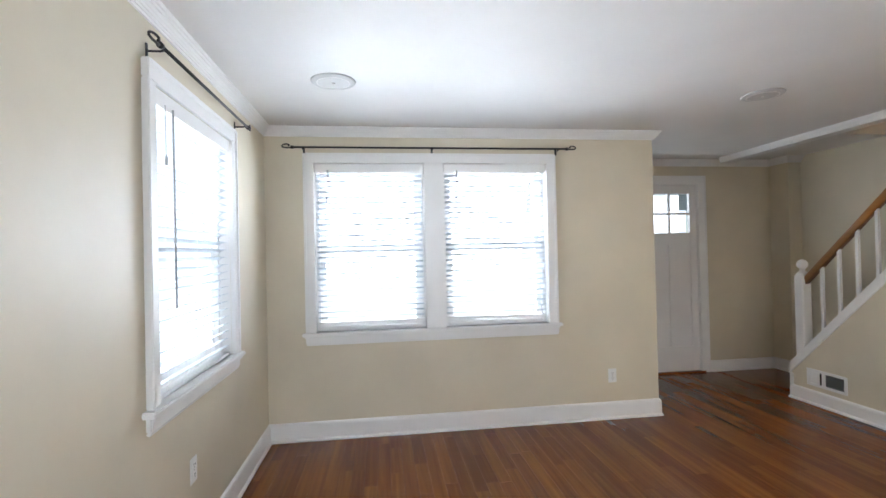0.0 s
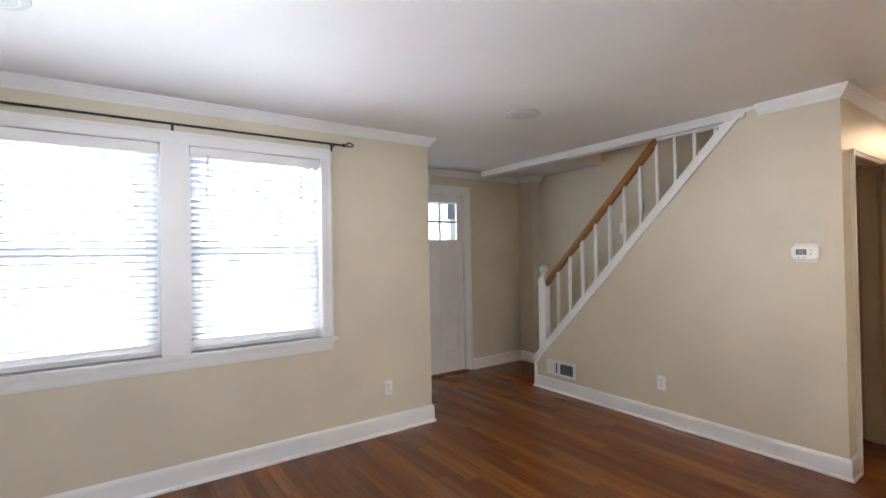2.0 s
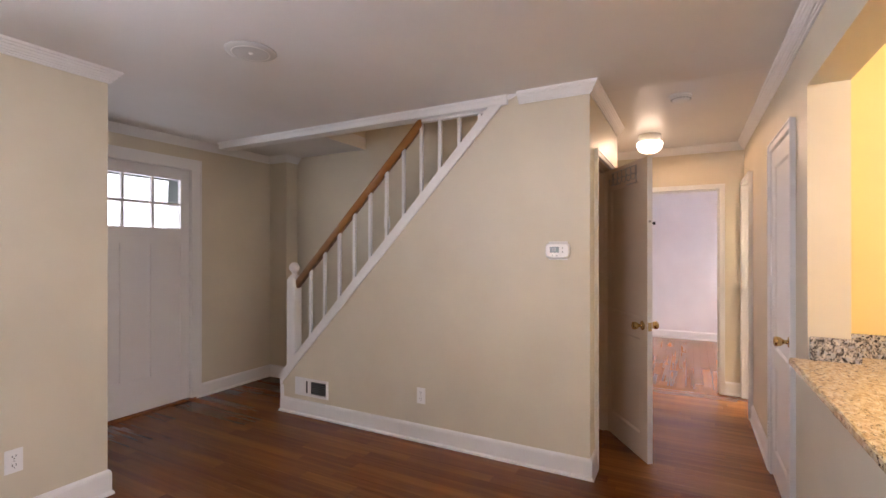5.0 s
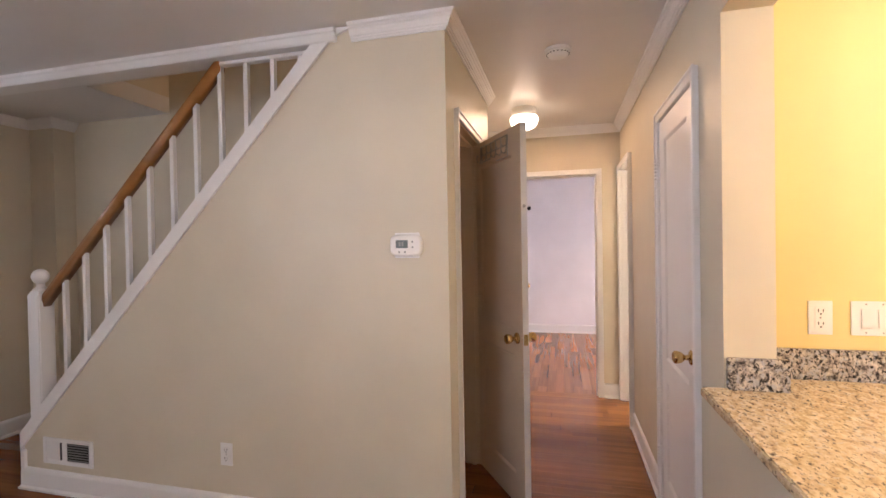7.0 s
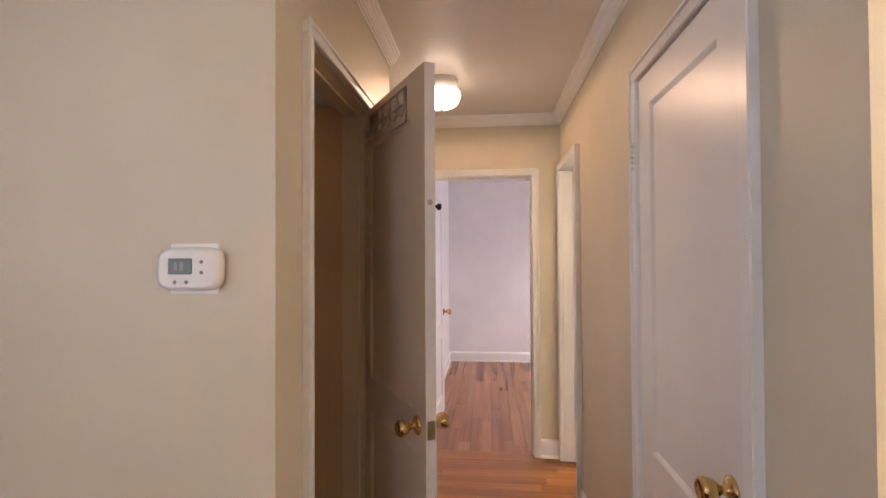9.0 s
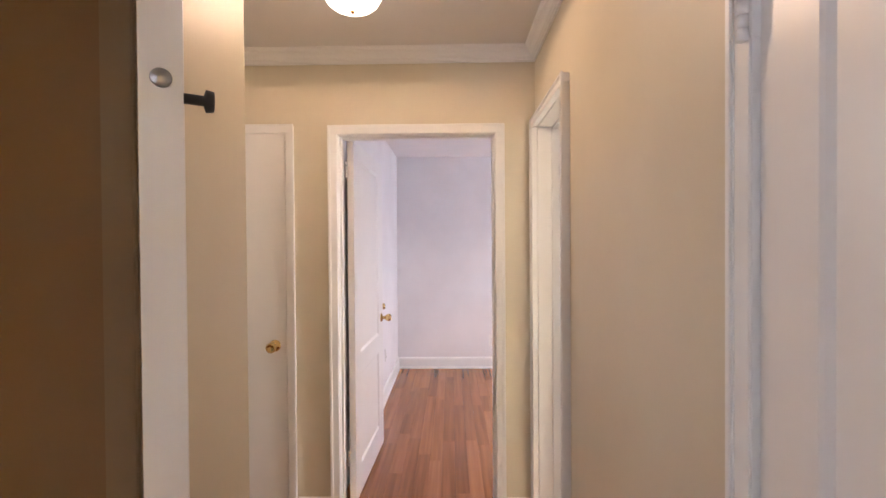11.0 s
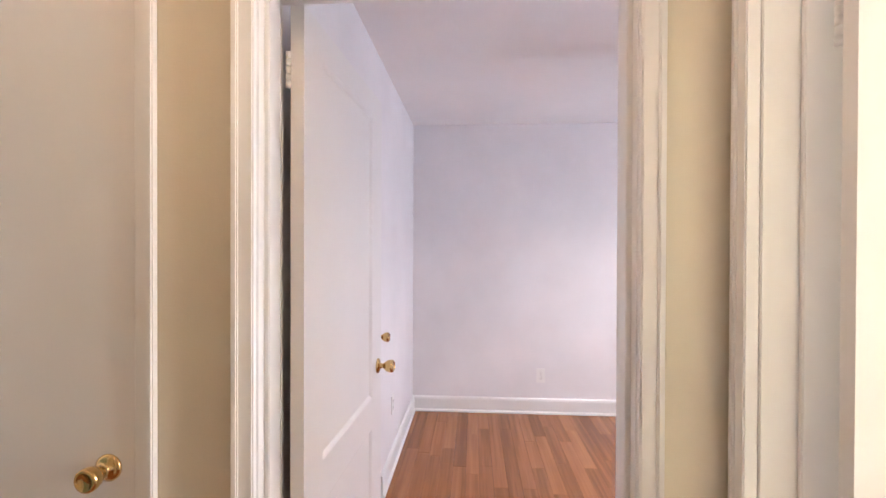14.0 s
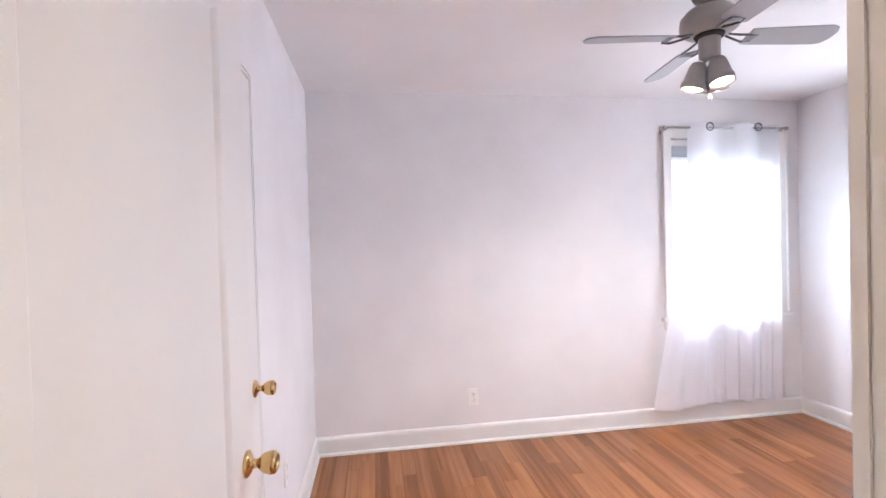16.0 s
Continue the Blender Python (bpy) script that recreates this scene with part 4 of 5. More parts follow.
# ---- kitchen counter ----
bm = bmesh.new()
prism(bm, [(2.20, 0.02), (3.34, 0.02), (3.34, -1.6), (3.9755, -1.6), (3.9755, 0.4595), (3.828, 0.4595), (3.828, 0.678), (2.20, 0.678)], "z", 0.885, 0.917)
bmesh.ops.bevel(bm, geom=bm.edges[:], offset=0.005, segments=2, affect="EDGES", clamp_overlap=True)
solid("countertop", bm, GRANITE, "speckled beige granite countertop through the wall opening", "countertop", kind="")
solid("backsplash", boxed((3.797, 0.43, 0.918), (3.8195, 0.604, 1.020), 0.003), GRANITE_SKYLIT, "low granite splash on the opening's jamb", "backsplash", kind="")
solid("backsplash", boxed((3.9765, -1.6, 0.890), (3.9995, 0.455, 1.020), 0.003), GRANITE_SKYLIT, "low granite splash along the yellow kitchen wall", "backsplash", kind="")


# ---- daylight outside ----
OUTSIDE = glow("overcast_daylight", (0.93, 0.97, 1.0), 0.9)


TREES = glow("pale_trees_outside", (0.80, 0.92, 0.92), 1.15)


def backdrop(name, a, b, mat=OUTSIDE):
    solid(name, boxed(a, b), mat, "bright overcast daylight outside the window", "backdrop")


backdrop("backdrop_north", (-3.0, 7.2, -0.35), (3.0, 7.22, 4.5))
backdrop("backdrop_west", (-3.8, -0.5, -0.35), (-3.78, 6.5, 4.5))
backdrop("backdrop_east", (12.6, -4.5, -0.35), (12.62, 1.0, 4.5), TREES)
backdrop("backdrop_south", (5.5, -5.0, -0.35), (10.5, -4.98, 4.5))
# glow behind the added rear window
backdrop("backdrop_unseen_rear", (-2.0, -5.0, -0.35), (3.5, -4.98, 4.5))
backdrop("backdrop_porch", (1.0, 9.0, -0.35), (6.5, 9.02, 2.4))
solid("porch_beam", boxed((2.2, 6.98, 2.02), (5.2, 7.1, 2.30), 0.006), SIDING, "pale painted beam of the front porch", "porch")
solid("porch_roof", boxed((2.2, 5.5, 2.30), (5.2, 7.1, 2.38)), SIDING, "pale boarded porch ceiling outside the front door", "porch")


# ---- small fixtures ----
def outlet(m, label, group="wall outlets"):
    """Duplex outlet; local x along the wall, y out of it."""
    top = thing("wall_outlet", label, "outlet", m=m, group=group)
    part("cover_plate", boxed((-0.036, 0.0005, -0.058), (0.036, 0.006, 0.058), 0.0015), PLASTIC, top, local=True)
    for z in (-0.022, 0.022):
        part("receptacle", boxed((-0.017, 0.005, z - 0.015), (0.017, 0.0085, z + 0.015), 0.0012), PLASTIC, top, local=True)
        bm = bmesh.new()
        for x in (-0.007, 0.007):
            box(bm, (x - 0.0014, 0.008, z - 0.002), (x + 0.0014, 0.0089, z + 0.008))
        lathe(bm, [(0, 0), (0.0028, 0), (0.0028, 0.0009), (0, 0.0009)], 10, pose(0, 0.008, z - 0.009, -90, 0, 0))
        part("slots", bm, DARK, top, "dark contact slots", local=True)
    part("screw", lathe(bmesh.new(), [(0, 0), (0.0032, 0), (0.0028, 0.0012), (0, 0.0015)], 10, pose(0, 0.006, 0, -90, 0, 0)), NICKEL, top, local=True)
    return top


outlet(pose(2.262, Y_N, 0.362, 0, 0, 180), "white duplex outlet on the cream wall")
outlet(pose(X_W, 2.60, 0.452, 0, 0, -90), "white duplex outlet below the side window")
outlet(pose(X_ST, 2.806, 0.336, 0, 0, 90), "white duplex outlet on the stair wall")
outlet(pose(X_FAR, 0.582, 0.318, 0, 0, 90), "white duplex outlet on the white bedroom wall")
outlet(pose(X_KIT_E, 0.260, 1.127, 0, 0, 90), "white duplex outlet on the yellow kitchen wall")
outlet(pose(8.41, Y_BED_N, 0.40, 0, 0, 180), "white outlet beside the bedroom closet")
outlet(pose(X_SHAFT, 3.73, 1.68, 0, 0, 90), "white plate on the stairwell wall", "stairwell plates")


def switch_plate():
    top = thing("light_switch", "white double rocker switch on the yellow wall", "light switch", m=pose(X_KIT_E, 0.105, 1.127, 0, 0, 90))
    part("cover_plate", boxed((-0.066, 0.0005, -0.058), (0.066, 0.006, 0.058), 0.0015), PLASTIC, top, local=True)
    for x in (-0.024, 0.024):
        bm = boxed((x - 0.0165, 0.005, -0.033), (x + 0.0165, 0.010, 0.033), 0.003)
        bmesh.ops.rotate(bm, verts=bm.verts[:], cent=(x, 0.006, 0), matrix=Matrix.Rotation(radians(3), 3, "X"))
        part("rocker", bm, PLASTIC, top, local=True)
    for x in (-0.024, 0.024):
        for z in (-0.048, 0.048):
            part("screw", lathe(bmesh.new(), [(0, 0), (0.003, 0), (0.0026, 0.001), (0, 0.0013)], 10, pose(x, 0.006, z, -90, 0, 0)), NICKEL, top, local=True)


switch_plate()


def thermostat():
    top = thing("thermostat", "white plastic thermostat with a small grey display", "thermostat", m=pose(X_ST, 1.803, 1.398, 0, 0, 90))
    part("wall_plate", boxed((-0.060, 0.0005, -0.058), (0.060, 0.005, 0.058), 0.002), PLASTIC, top, local=True)
    bm = bmesh.new()
    pts = []
    for i in range(40):
        a = 2 * math.pi * i / 40
        c, s = math.cos(a), math.sin(a)
        pts.append((math.copysign(abs(c) ** 0.42, c), math.copysign(abs(s) ** 0.42, s)))
    rings = [[bm.verts.new((u * w, d, v * h)) for u, v in pts] for w, h, d in ((0.075, 0.048, 0.004), (0.077, 0.050, 0.014), (0.074, 0.047, 0.026), (0.067, 0.040, 0.031))]
    for a, b in zip(rings, rings[1:]):
        for i in range(40):
            bm.faces.new((a[i], a[(i + 1) % 40], b[(i + 1) % 40], b[i])).smooth = True
    bm.faces.new(rings[0][::-1])
    bm.faces.new(rings[-1])
    bmesh.ops.recalc_face_normals(bm, faces=bm.faces[:])
    part("body", bm, PLASTIC, top, local=True)
    part("display", boxed((-0.012, 0.030, -0.012), (0.046, 0.0325, 0.024), 0.002), LCD, top, "grey-green display", local=True)
    bm = bmesh.new()
    for x in (0.008, 0.022):
        box(bm, (x, 0.0325, -0.004), (x + 0.009, 0.0332, 0.016))
    part("display_digits", bm, GREY_PLASTIC, top, local=True)
    for x, z in ((-0.034, 0.016), (-0.034, -0.008), (0.030, -0.030), (0.002, -0.030)):
        part("button", lathe(bmesh.new(), [(0, 0), (0.0045, 0), (0.004, 0.002), (0, 0.0024)], 14, pose(x, 0.030, z, -90, 0, 0)), GREY_PLASTIC, top, "grey button", local=True)


thermostat()


def vent():
    top = thing("floor_vent", "white wall register with its damper half open", "air vent", m=pose(X_ST, 3.875, 0.243, 0, 0, 90))
    w, h = 0.185, 0.076
    for a, b in (((-w, 0.0005, -h), (-w + 0.028, 0.011, h)), ((w - 0.028, 0.0005, -h), (w, 0.011, h)), ((-w + 0.028, 0.0005, h - 0.024), (w - 0.028, 0.011, h)), ((-w + 0.028, 0.0005, -h), (w - 0.028, 0.011, -h + 0.024))):
        part("frame", boxed(a, b, 0.003), TRIM, top, local=True)
    part("backing", boxed((-w + 0.02, 0.0005, -h + 0.02), (w - 0.02, 0.002, h - 0.02)), DARK, top, "dark opening", local=True)
    part("damper_plate", boxed((0.062, 0.003, -h + 0.024), (w - 0.028, 0.008, h - 0.024), 0.002), TRIM, top, local=True)
    part("divider", boxed((0.006, 0.003, -h + 0.024), (0.042, 0.0095, h - 0.024), 0.002), TRIM, top, local=True)
    for i in range(7):
        z = -h + 0.032 + i * 0.0147
        bm = boxed((-w + 0.028, 0.002, z - 0.0012), (0.006, 0.010, z + 0.0012))
        part("louvre", bm, GREY_PLASTIC, top, local=True)


vent()


DISC = paint("aged_white_plastic", (0.60, 0.59, 0.57), 0.5, 0.03, 0.03, 200)


def ceiling_disc(x, y, z, label):
    top = thing("ceiling_cover", label, "ceiling cover plate", base=(x, y, z), group="round ceiling covers")
    part("plate", lathe(bmesh.new(), [(0, z - 0.010), (0.085, z - 0.012), (0.100, z - 0.011), (0.122, z - 0.006), (0.128, z - 0.0005), (0, z - 0.0005)], 48, pose(x, y, 0)), DISC, top)
    part("ring", lathe(bmesh.new(), [(0.088, z - 0.0115), (0.092, z - 0.0145), (0.096, z - 0.0115)], 48, pose(x, y, 0)), CEILING, top)
    part("screw_cap", lathe(bmesh.new(), [(0, z - 0.017), (0.008, z - 0.016), (0.011, z - 0.011), (0, z - 0.010)], 20, pose(x, y, 0)), CEILING, top)


ceiling_disc(0.10, 3.03, H, "round white cover plate on the ceiling")
ceiling_disc(2.885, 3.075, H, "round white cover plate on the ceiling")


def smoke_detector():
    x, y = 4.70, 1.122
    top = thing("smoke_detector", "white round smoke detector on the hall ceiling", "smoke detector", base=(x, y, H))
    part("base_ring", lathe(bmesh.new(), [(0, H - 0.012), (0.066, H - 0.012), (0.070, H - 0.0005), (0, H - 0.0005)], 36, pose(x, y, 0)), PLASTIC, top)
    part("body", lathe(bmesh.new(), [(0, H - 0.044), (0.034, H - 0.044), (0.050, H - 0.038), (0.060, H - 0.022), (0.063, H - 0.012), (0, H - 0.012)], 36, pose(x, y, 0)), PLASTIC, top)
    for i in range(18):
        a = 20 * i
        part("grille_slot", boxed((0.0555, -0.005, H - 0.030), (0.0605, 0.005, H - 0.026)), GREY_PLASTIC, top).matrix_basis = pose(x, y, 0, 0, 0, a)


smoke_detector()


def ceiling_lamp(x, y, z, label):
    top = thing("ceiling_lamp", label, "ceiling lamp", base=(x, y, z), group="ceiling lamps")
    q = pose(x, y, z)
    part("pan", lathe(bmesh.new(), [(0, -0.0005), (0.090, -0.0005), (0.094, -0.006), (0.094, -0.060), (0.086, -0.066), (0.0, -0.066)], 40, q), PLASTIC, top)
    bowl = [(0.080, -0.062), (0.100, -0.066), (0.108, -0.076), (0.108, -0.090), (0.103, -0.112), (0.091, -0.134), (0.073, -0.149), (0.048, -0.160), (0.022, -0.164), (0, -0.165)]
    part("glass_bowl", lathe(bmesh.new(), bowl, 44, q), LAMP_GLASS, top, "glowing frosted glass bowl").visible_shadow = False
    part("finial", lathe(bmesh.new(), [(0, -0.163), (0.009, -0.165), (0.007, -0.172), (0, -0.176)], 14, q), BRASS, top)


ceiling_lamp(5.76, 1.385, H, "lit ceiling lamp with a frosted glass bowl")
ceiling_lamp(4.75, 1.7, 4.7, "lit lamp above the upper stairs")


def door_hooks():
    """Bent wire rack left on the closet door, and small catches on its edge."""
    m = pose(HINGE.x, HINGE.y, 0.012, 0, 0, ang)
    top = thing("wire_rack", "small bent wire rack on the closet door", "wire rack", m=m @ pose(0.265, -0.0352, 1.905))
    for i in range(6):
        x = -0.165 + 0.066 * i
        hook = [(x, -0.003, 0.062), (x, -0.004, -0.012), (x, -0.014, -0.034), (x, -0.030, -0.030), (x, -0.036, -0.006), (x, -0.030, 0.006)]
        part("hook", tube(bmesh.new(), hook, 0.0032, 7), WIRE, top, local=True)
        part("hook_tip", lathe(bmesh.new(), [(0, -0.006), (0.005, -0.004), (0.006, 0.0), (0.005, 0.004), (0, 0.006)], 10, pose(x, -0.030, 0.008)), WIRE, top, local=True)
    for z in (0.062, 0.010):
        part("rail", tube(bmesh.new(), [(-0.18, -0.004, z), (0.18, -0.004, z)], 0.0032, 7), WIRE, top, local=True)
    for s, low in ((-1, -0.030), (1, -0.055)):
        part("end_wire", tube(bmesh.new(), [(0.18 * s, -0.004, 0.062), (0.18 * s, -0.006, low), (0.06 * s, -0.012, low - 0.002)], 0.0032, 7), WIRE, top, local=True)
    catch = thing("door_catch", "small dark ball catch on the closet door edge", "door catch", m=m @ pose(LEAF, -0.0175, 1.575))
    part("plate", lathe(bmesh.new(), [(0, 0.0003), (0.009, 0.0005), (0.008, 0.002), (0, 0.003)], 16, pose(0, 0, 0, 0, 90, 0)), NICKEL, catch, local=True)
    peg = thing("door_peg", "small black peg on the closet door face", "door peg", m=m @ pose(LEAF - 0.02, 0.0, 1.565))
    part("peg", lathe(bmesh.new(), [(0, 0.0003), (0.005, 0.0005), (0.005, 0.018), (0.011, 0.020), (0.010, 0.027), (0, 0.028)], 14, pose(0, 0, 0, -90, 0, 0)), BLACK, peg, local=True)


door_hooks()


def painted_hinge(m):
    top = thing("hinge", "painted butt hinge on the door frame", "hinge", m=m, group="painted hinges")
    part("leaf_plate", boxed((-0.013, -0.001, -0.045), (0.011, 0.019, 0.045), 0.001), TRIM, top, local=True)
    for i in range(5):
        part("knuckle", lathe(bmesh.new(), [(0, -0.045 + 0.0182 * i), (0.0085, -0.045 + 0.0182 * i), (0.0085, -0.0285 + 0.0182 * i), (0, -0.0285 + 0.0182 * i)], 10, pose(0, 0.023, 0)), TRIM, top, local=True)


for z in (0.22, 1.865):
    painted_hinge(pose(X_END - 0.001, 2.247, z, 0, 0, 90))
for z in (0.28, 1.76):
    painted_hinge(pose(4.768, Y_HALL_S + 0.001, z, 0, 0, 0))
strike = thing("strike_plate", "brass strike plate on the doorway jamb", "strike plate", m=pose(6.3815, Y_WIDE + 0.02, 0.93))
part("plate", boxed((-0.0015, -0.012, -0.03), (0.0004, 0.014, 0.03), 0.0005), BRASS, strike, local=True)
part("hole", boxed((-0.002, -0.005, -0.012), (-0.0012, 0.007, 0.012)), DARK, strike, local=True)


# ---- ceiling fans ----
def ceiling_fan(m, turn, blades, label, spots=True):
    """Local z is 0 at the ceiling."""
    top = thing("ceiling_fan", label, "ceiling fan", m=m, group="ceiling fans")
    grey = FAN_GREY
    part("canopy", lathe(bmesh.new(), [(0, 0), (0.066, 0), (0.068, -0.020), (0.055, -0.048), (0.022, -0.062), (0, -0.062)], 32), grey, top, local=True)
    part("downrod", lathe(bmesh.new(), [(0, -0.06), (0.016, -0.06), (0.016, -0.085), (0, -0.085)], 16), grey, top, local=True)
    part("motor_housing", lathe(bmesh.new(), [(0, -0.078), (0.05, -0.080), (0.085, -0.092), (0.108, -0.118), (0.112, -0.150), (0.108, -0.172), (0.088, -0.186), (0.06, -0.192), (0, -0.192)], 40), grey, top, local=True)
    part("vent_ring", lathe(bmesh.new(), [(0.040, -0.190), (0.058, -0.1935), (0.052, -0.206), (0.036, -0.208)], 32), DARK, top, "dark motor vents", local=True)
    part("switch_housing", lathe(bmesh.new(), [(0, -0.200), (0.040, -0.200), (0.042, -0.214), (0.040, -0.282), (0.032, -0.290), (0, -0.292)], 28), grey, top, local=True)
    for i in range(blades):
        r = pose(0, 0, -0.205, 0, 0, turn + 360 / blades * i)
        arm = bmesh.new()
        for s in (-1, 1):
            tube(arm, [(0.075, 0.010 * s, 0.012), (0.115, 0.022 * s, 0.002), (0.150, 0.034 * s, -0.004), (0.185, 0.026 * s, -0.004)], 0.005, 7)
        box(arm, (0.160, -0.030, -0.005), (0.186, 0.030, -0.003), 0.001)
        bmesh.ops.transform(arm, matrix=r, verts=arm.verts[:])
        part("blade_arm", arm, ARM, top, "scrolled metal arm", local=True)
        bm = bmesh.new()
        out = [(0.155, -0.046), (0.17, -0.050), (0.40, -0.058), (0.475, -0.060), (0.505, -0.048), (0.520, -0.02), (0.520, 0.02), (0.505, 0.048), (0.475, 0.060), (0.40, 0.058), (0.17, 0.050), (0.155, 0.046)]
        prism(bm, out, "z", 0.0, 0.006)
        bmesh.ops.transform(bm, matrix=r @ pose(0, 0, 0, -12, 0, 0), verts=bm.verts[:])
        part("blade", bm, FAN_BLADE, top, local=True)
    if spots:
        for k, a in enumerate((61, 181, 301)):
            q = pose(0, 0, -0.282, 0, 0, a) @ pose(0.036, 0, -0.012, 0, -15, 0)
            bm = tube(bmesh.new(), [(0.0, 0, 0.01), (0.012, 0, -0.012), (0.022, 0, -0.022)], 0.006, 8)
            bmesh.ops.transform(bm, matrix=pose(0, 0, -0.282, 0, 0, a), verts=bm.verts[:])
            part("lamp_arm", bm, NICKEL, top, local=True)
            shade_ob = part("spot_shade", lathe(bmesh.new(), [(0.0, -0.010), (0.026, -0.012), (0.034, -0.030), (0.040, -0.070), (0.043, -0.092), (0.048, -0.096), (0.048, -0.122), (0.045, -0.122), (0.044, -0.098), (0.0, -0.09)], 26, q), FAN_GREY, top, "grey bullet lamp shade", local=True)
            part("bulb", lathe(bmesh.new(), [(0, -0.094), (0.042, -0.100), (0.0425, -0.112), (0.030, -0.120), (0, -0.123)], 22, q), BULB, shade_ob, "lit reflector bulb", local=True)
        for x, z in ((0.018, -0.40), (-0.012, -0.44)):
            part("pull_chain", tube(bmesh.new(), [(x, 0.01, -0.29), (x, 0.01, z)], 0.0014, 5), NICKEL, top, local=True)
            part("chain_bob", lathe(bmesh.new(), [(0, z + 0.004), (0.005, z), (0.008, z - 0.016), (0.004, z - 0.024), (0, z - 0.025)], 12, pose(x, 0.01, 0)), NICKEL, top, local=True)
    else:
        part("glass_globe", lathe(bmesh.new(), [(0.04, -0.284), (0.085, -0.292), (0.095, -0.315), (0.08, -0.350), (0.04, -0.368), (0, -0.372)], 28), LAMP_GLASS, top, "lit glass globe", local=True).visible_shadow = False
    return top


ARM = paint("dark_grey_enamel", (0.20, 0.19, 0.185), 0.4, 0.03, 0.03, 200)
FAN_GREY = paint("grey_enamel", (0.38, 0.365, 0.35), 0.38, 0.03, 0.03, 200)
FAN_BLADE = paint("pale_grey_blade", (0.46, 0.46, 0.48), 0.45, 0.05, 0.08, 60)
FAN_WHITE = paint("white_enamel", (0.78, 0.77, 0.74), 0.38, 0.03, 0.03, 200)
ceiling_fan(pose(8.012, -0.163, H), 82, 4, "grey four-blade ceiling fan with lit spot lamps")
ceiling_fan(pose(7.17, 3.40, H), 20, 4, "pale ceiling fan with a lit glass globe", False)


# ---- sheer curtain ----
def curtain():
    z_rod = 2.196
    x = X_FAR - 0.075
    rod = thing("curtain_rod", "brushed metal curtain rod over the bedroom window", "curtain rod", base=(x, -1.4, z_rod), group="bedroom curtain rod")
    part("rod", tube(bmesh.new(), [(x, -0.87, z_rod), (x, -1.865, z_rod)], 0.0085, 12), NICKEL, rod)
    for y in (-0.865, -1.87):
        part("end_cap", lathe(bmesh.new(), [(0, -0.012), (0.012, -0.011), (0.015, 0), (0.012, 0.011), (0, 0.012)], 14, pose(x, y, z_rod, 90, 0, 0)), NICKEL, rod)
    for y in (-0.885, -1.835):
        bm = boxed((X_FAR - 0.006, y - 0.012, z_rod - 0.035), (X_FAR - 0.0005, y + 0.012, z_rod + 0.025), 0.002)
        tube(bm, [(X_FAR - 0.004, y, z_rod - 0.012), (x, y, z_rod - 0.012)], 0.006, 8)
        part("bracket", bm, NICKEL, rod)
    top = thing("curtain", "sheer white grommet curtain hanging to the baseboard", "curtain", base=(x, -1.4, 0.12))
    bm = bmesh.new()
    nu, nv = 150, 40
    y0, y1 = -1.05, -1.785
    grid = []
    for j in range(nv + 1):
        v = j / nv
        row = []
        for i in range(nu + 1):
            u = i / nu
            y = y0 + (y1 - y0) * u
            fold = -math.cos(2 * math.pi * (u - 0.13) * 2.08) * (0.030 - 0.006 * v)
            fold += 0.012 * v * math.sin(2 * math.pi * (u * 7.3 + 0.3)) + 0.004 * v * math.sin(2 * math.pi * u * 17 + 3 * v)
            flare = 0.42 * max(0.0, 1 - u * 3.2) ** 1.4 * max(0.0, v - 0.25) ** 1.1
            z = 2.224 - v * (2.094 - 0.035 * math.sin(2.4 * u + 0.4) + 0.012 * math.sin(u * 23))
            row.append(bm.verts.new((x + fold - 0.01 * v, y + flare + 0.006 * math.sin(9 * v + 5 * u), z)))
        grid.append(row)
    for a, b in zip(grid, grid[1:]):
        for i in range(nu):
            bm.faces.new((a[i], a[i + 1], b[i + 1], b[i])).smooth = True
    part("cloth", bm, SHEER, top)
    for y in (-1.205, -1.60):
        ring = [(x - 0.036, y + 0.028 * math.cos(a), z_rod + 0.028 * math.sin(a)) for a in [2 * math.pi * k / 20 for k in range(21)]]
        part("grommet", tube(bmesh.new(), ring, 0.0048, 7), GROMMET, top, "dark metal grommet ring")


GROMMET = metal("dark_grommet", (0.20, 0.20, 0.22), 0.3)
curtain()


# ---- floor boards, last ----
def plank_mesh(long, wide, along):
    bm = bmesh.new()
    lx, ly = (long, wide) if along == "x" else (wide, long)
    e = 0.0005
    g = 0.0002
    a, b = (lx / 2 - g, ly / 2 - g), (lx / 2 - g - e, ly / 2 - g - e)
    lo = [bm.verts.new((i * a[0], j * a[1], -0.004)) for i, j in ((-1, -1), (1, -1), (1, 1), (-1, 1))]
    mid = [bm.verts.new((i * a[0], j * a[1], -0.0008)) for i, j in ((-1, -1), (1, -1), (1, 1), (-1, 1))]
    hi = [bm.verts.new((i * b[0], j * b[1], 0.0)) for i, j in ((-1, -1), (1, -1), (1, 1), (-1, 1))]
    for p, q in ((lo, mid), (mid, hi)):
        for k in range(4):
            bm.faces.new((p[k], p[(k + 1) % 4], q[(k + 1) % 4], q[k]))
    bm.faces.new(hi)
    return bm


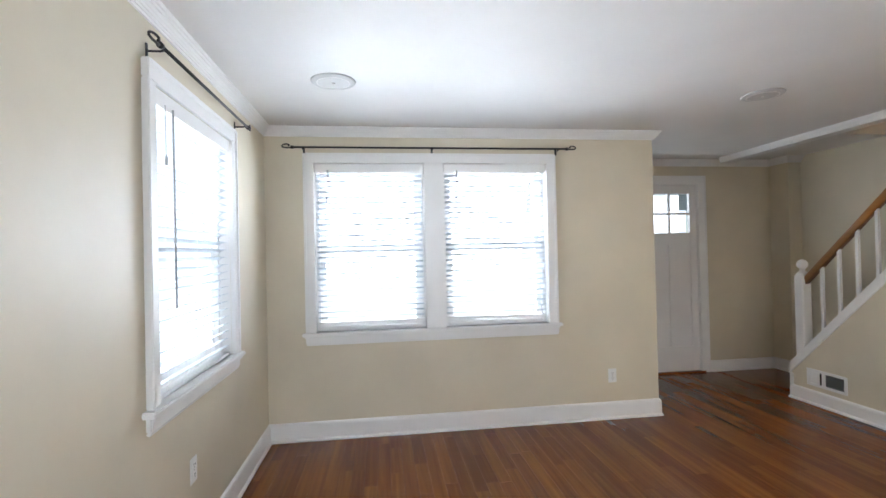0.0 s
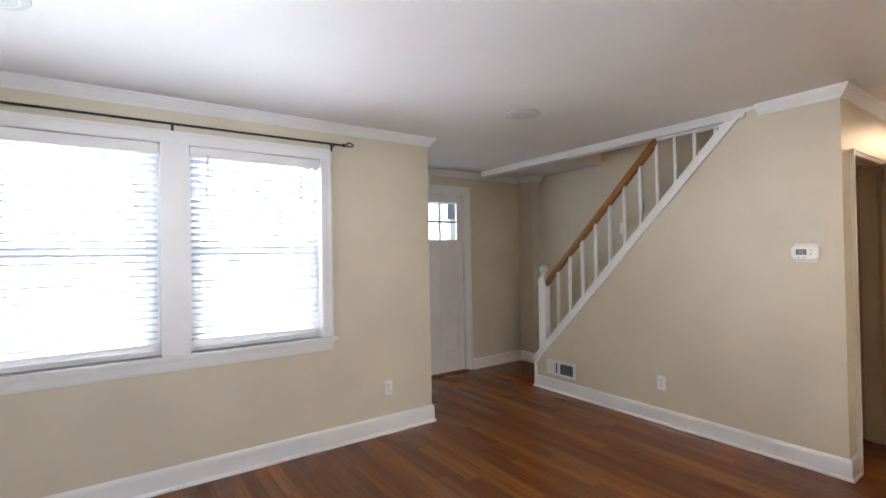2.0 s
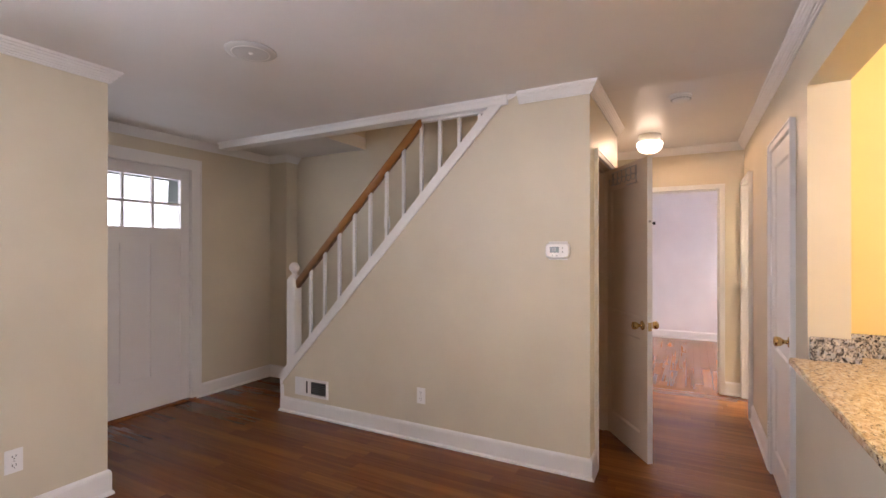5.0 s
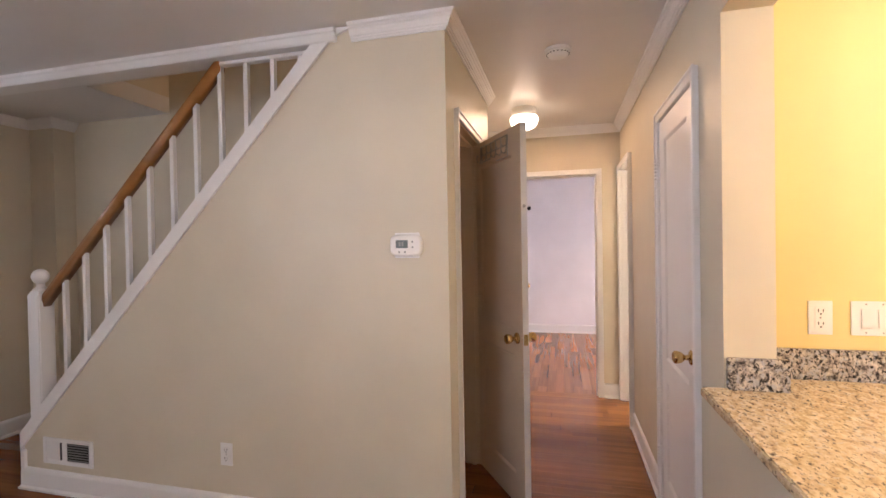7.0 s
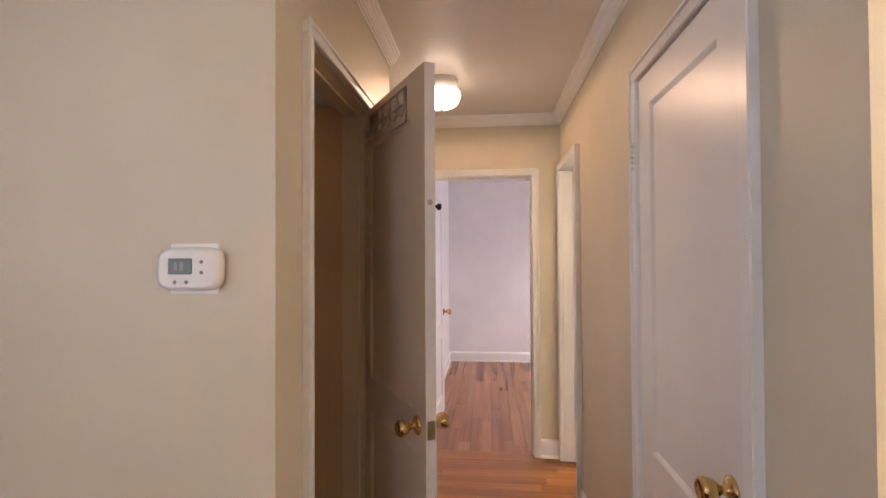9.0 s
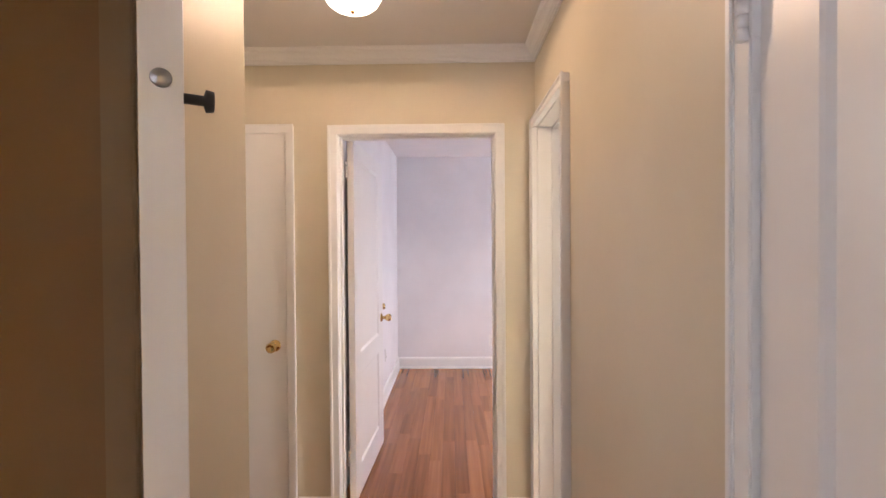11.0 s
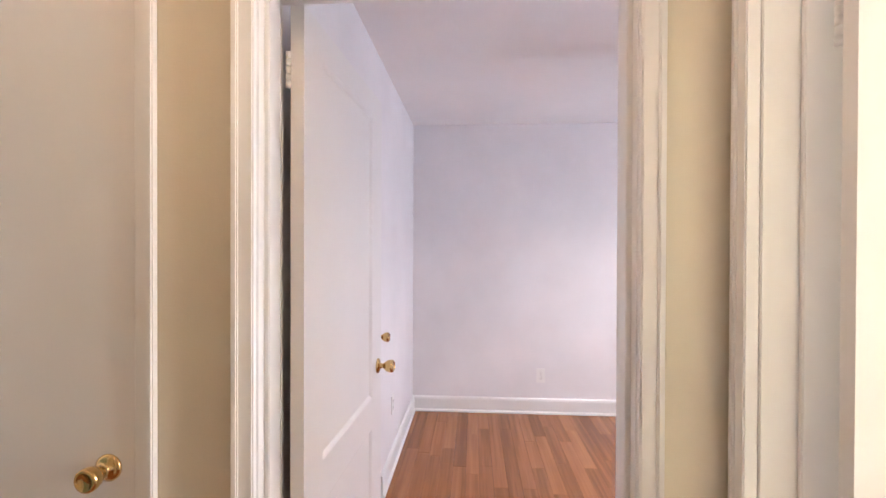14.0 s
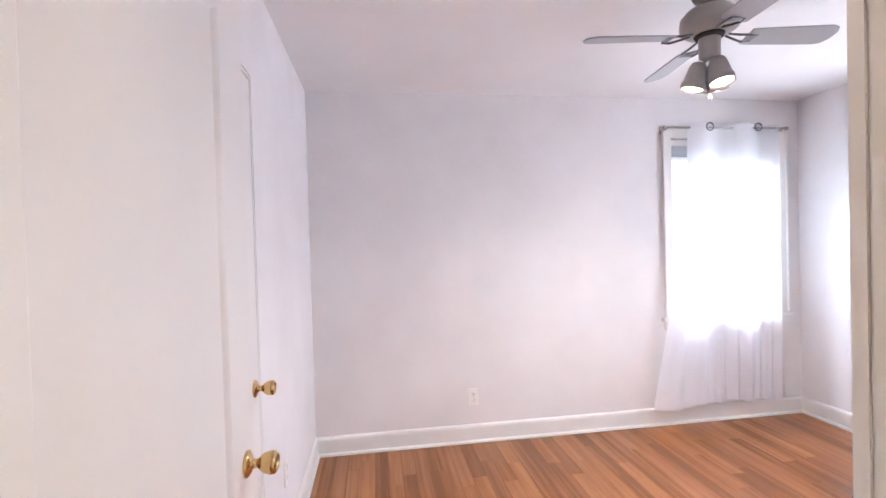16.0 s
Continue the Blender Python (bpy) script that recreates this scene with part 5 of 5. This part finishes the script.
def boards(parent, x0, y0, x1, y1, along, mat, rest_mat, near, keep, seed):
    """Strip boards with staggered ends. The nearest to a stretch of the plan are parts; the others are joined."""
    rng = random.Random(seed)
    wide = 0.083
    lo, hi, a0, a1 = (y0, y1, x0, x1) if along == "x" else (x0, x1, y0, y1)
    cells = []
    u = lo
    while u < hi - 0.004:
        w = min(wide, hi - u)
        v = a0 - rng.uniform(0, 0.7)
        while v < a1:
            long = rng.choice((0.4, 0.6, 0.8, 1.0, 1.2, 1.45))
            s, e = max(v, a0), min(v + long, a1)
            if e - s > 0.02:
                long_mid = (s + e) / 2
                cells.append((long_mid, u + w / 2, round(e - s, 2), w) if along == "x" else (u + w / 2, long_mid, round(e - s, 2), w))
            v += long
        u += wide
    cells.sort(key=lambda c: min((c[0] - p[0]) ** 2 + (c[1] - p[1]) ** 2 for p in near))
    meshes = {}
    verts, faces = [], []
    for n, (x, y, long, w) in enumerate(cells):
        key = (long, round(w, 4))
        if n < keep:
            if key not in meshes:
                meshes[key] = mesh_of("plank", plank_mesh(long, w, along), mat)
            ob = new("plank", meshes[key])
            ob.parent = parent
            ob.matrix_basis = pose(x, y, 0)
        else:
            lx, ly = (long, w) if along == "x" else (w, long)
            lx, ly = lx / 2 - 0.0003, ly / 2 - 0.0003
            k = len(verts)
            verts += [(x + i * lx, y + j * ly, z) for z in (-0.004, 0.0) for i, j in ((-1, -1), (1, -1), (1, 1), (-1, 1))]
            faces += [(k + 4, k + 5, k + 6, k + 7), (k, k + 1, k + 5, k + 4), (k + 1, k + 2, k + 6, k + 5), (k + 2, k + 3, k + 7, k + 6), (k + 3, k, k + 4, k + 7)]
    if verts:
        me = bpy.data.meshes.new("floor_planks")
        me.from_pydata(verts, [], faces)
        me.materials.append(rest_mat)
        ob = new("floor_planks", me)
        ob.parent = parent
        tagged(ob, kind="stuff")


floor_living = bpy.data.objects["floor_living"]
floor_bedroom = bpy.data.objects["floor_bedroom"]
boards(floor_living, X_W, Y_BACK, X_PIER, Y_N, "y", OAK_Y, OAK_Y_JOINED, [(1.0, 2.6), (1.8, 2.2)], 130, 5)
boards(floor_living, X_PIER, Y_HALL_S, X_ST + 0.1, Y_DOOR, "y", OAK_Y, OAK_Y_JOINED, [(3.0, 2.4), (3.4, 3.2)], 110, 6)
# same boards running on, in the lightened oak
boards(floor_living, X_ST + 0.1, Y_KIT_N, X_END + 0.06, Y_WIDE + 0.12, "y", OAK_HALL_LIT, OAK_HALL_LIT_JOINED, [(5.8, 1.1)], 60, 7)
boards(floor_living, X_ST + 0.1, 4.1, X_SHAFT, Y_DOOR, "y", OAK_Y, OAK_Y_JOINED, [(4.6, 4.6)], 0, 8)
boards(floor_bedroom, X_END + 0.0605, Y_BED_S, X_FAR, Y_BED_N, "x", OAK_X, OAK_X_JOINED, [(8.6, 0.0)], 290, 9)
boards(floor_bedroom, X_END + 0.0605, Y_WIDE + 0.1205, 9.5, 5.06, "x", OAK_X, OAK_X_JOINED, [(8.0, 4.4)], 0, 10)
boards(floor_living, 5.25, Y_WIDE + 0.1205, X_END + 0.06, 5.06, "x", OAK_X, OAK_X_JOINED, [(6.0, 3.0)], 0, 11)
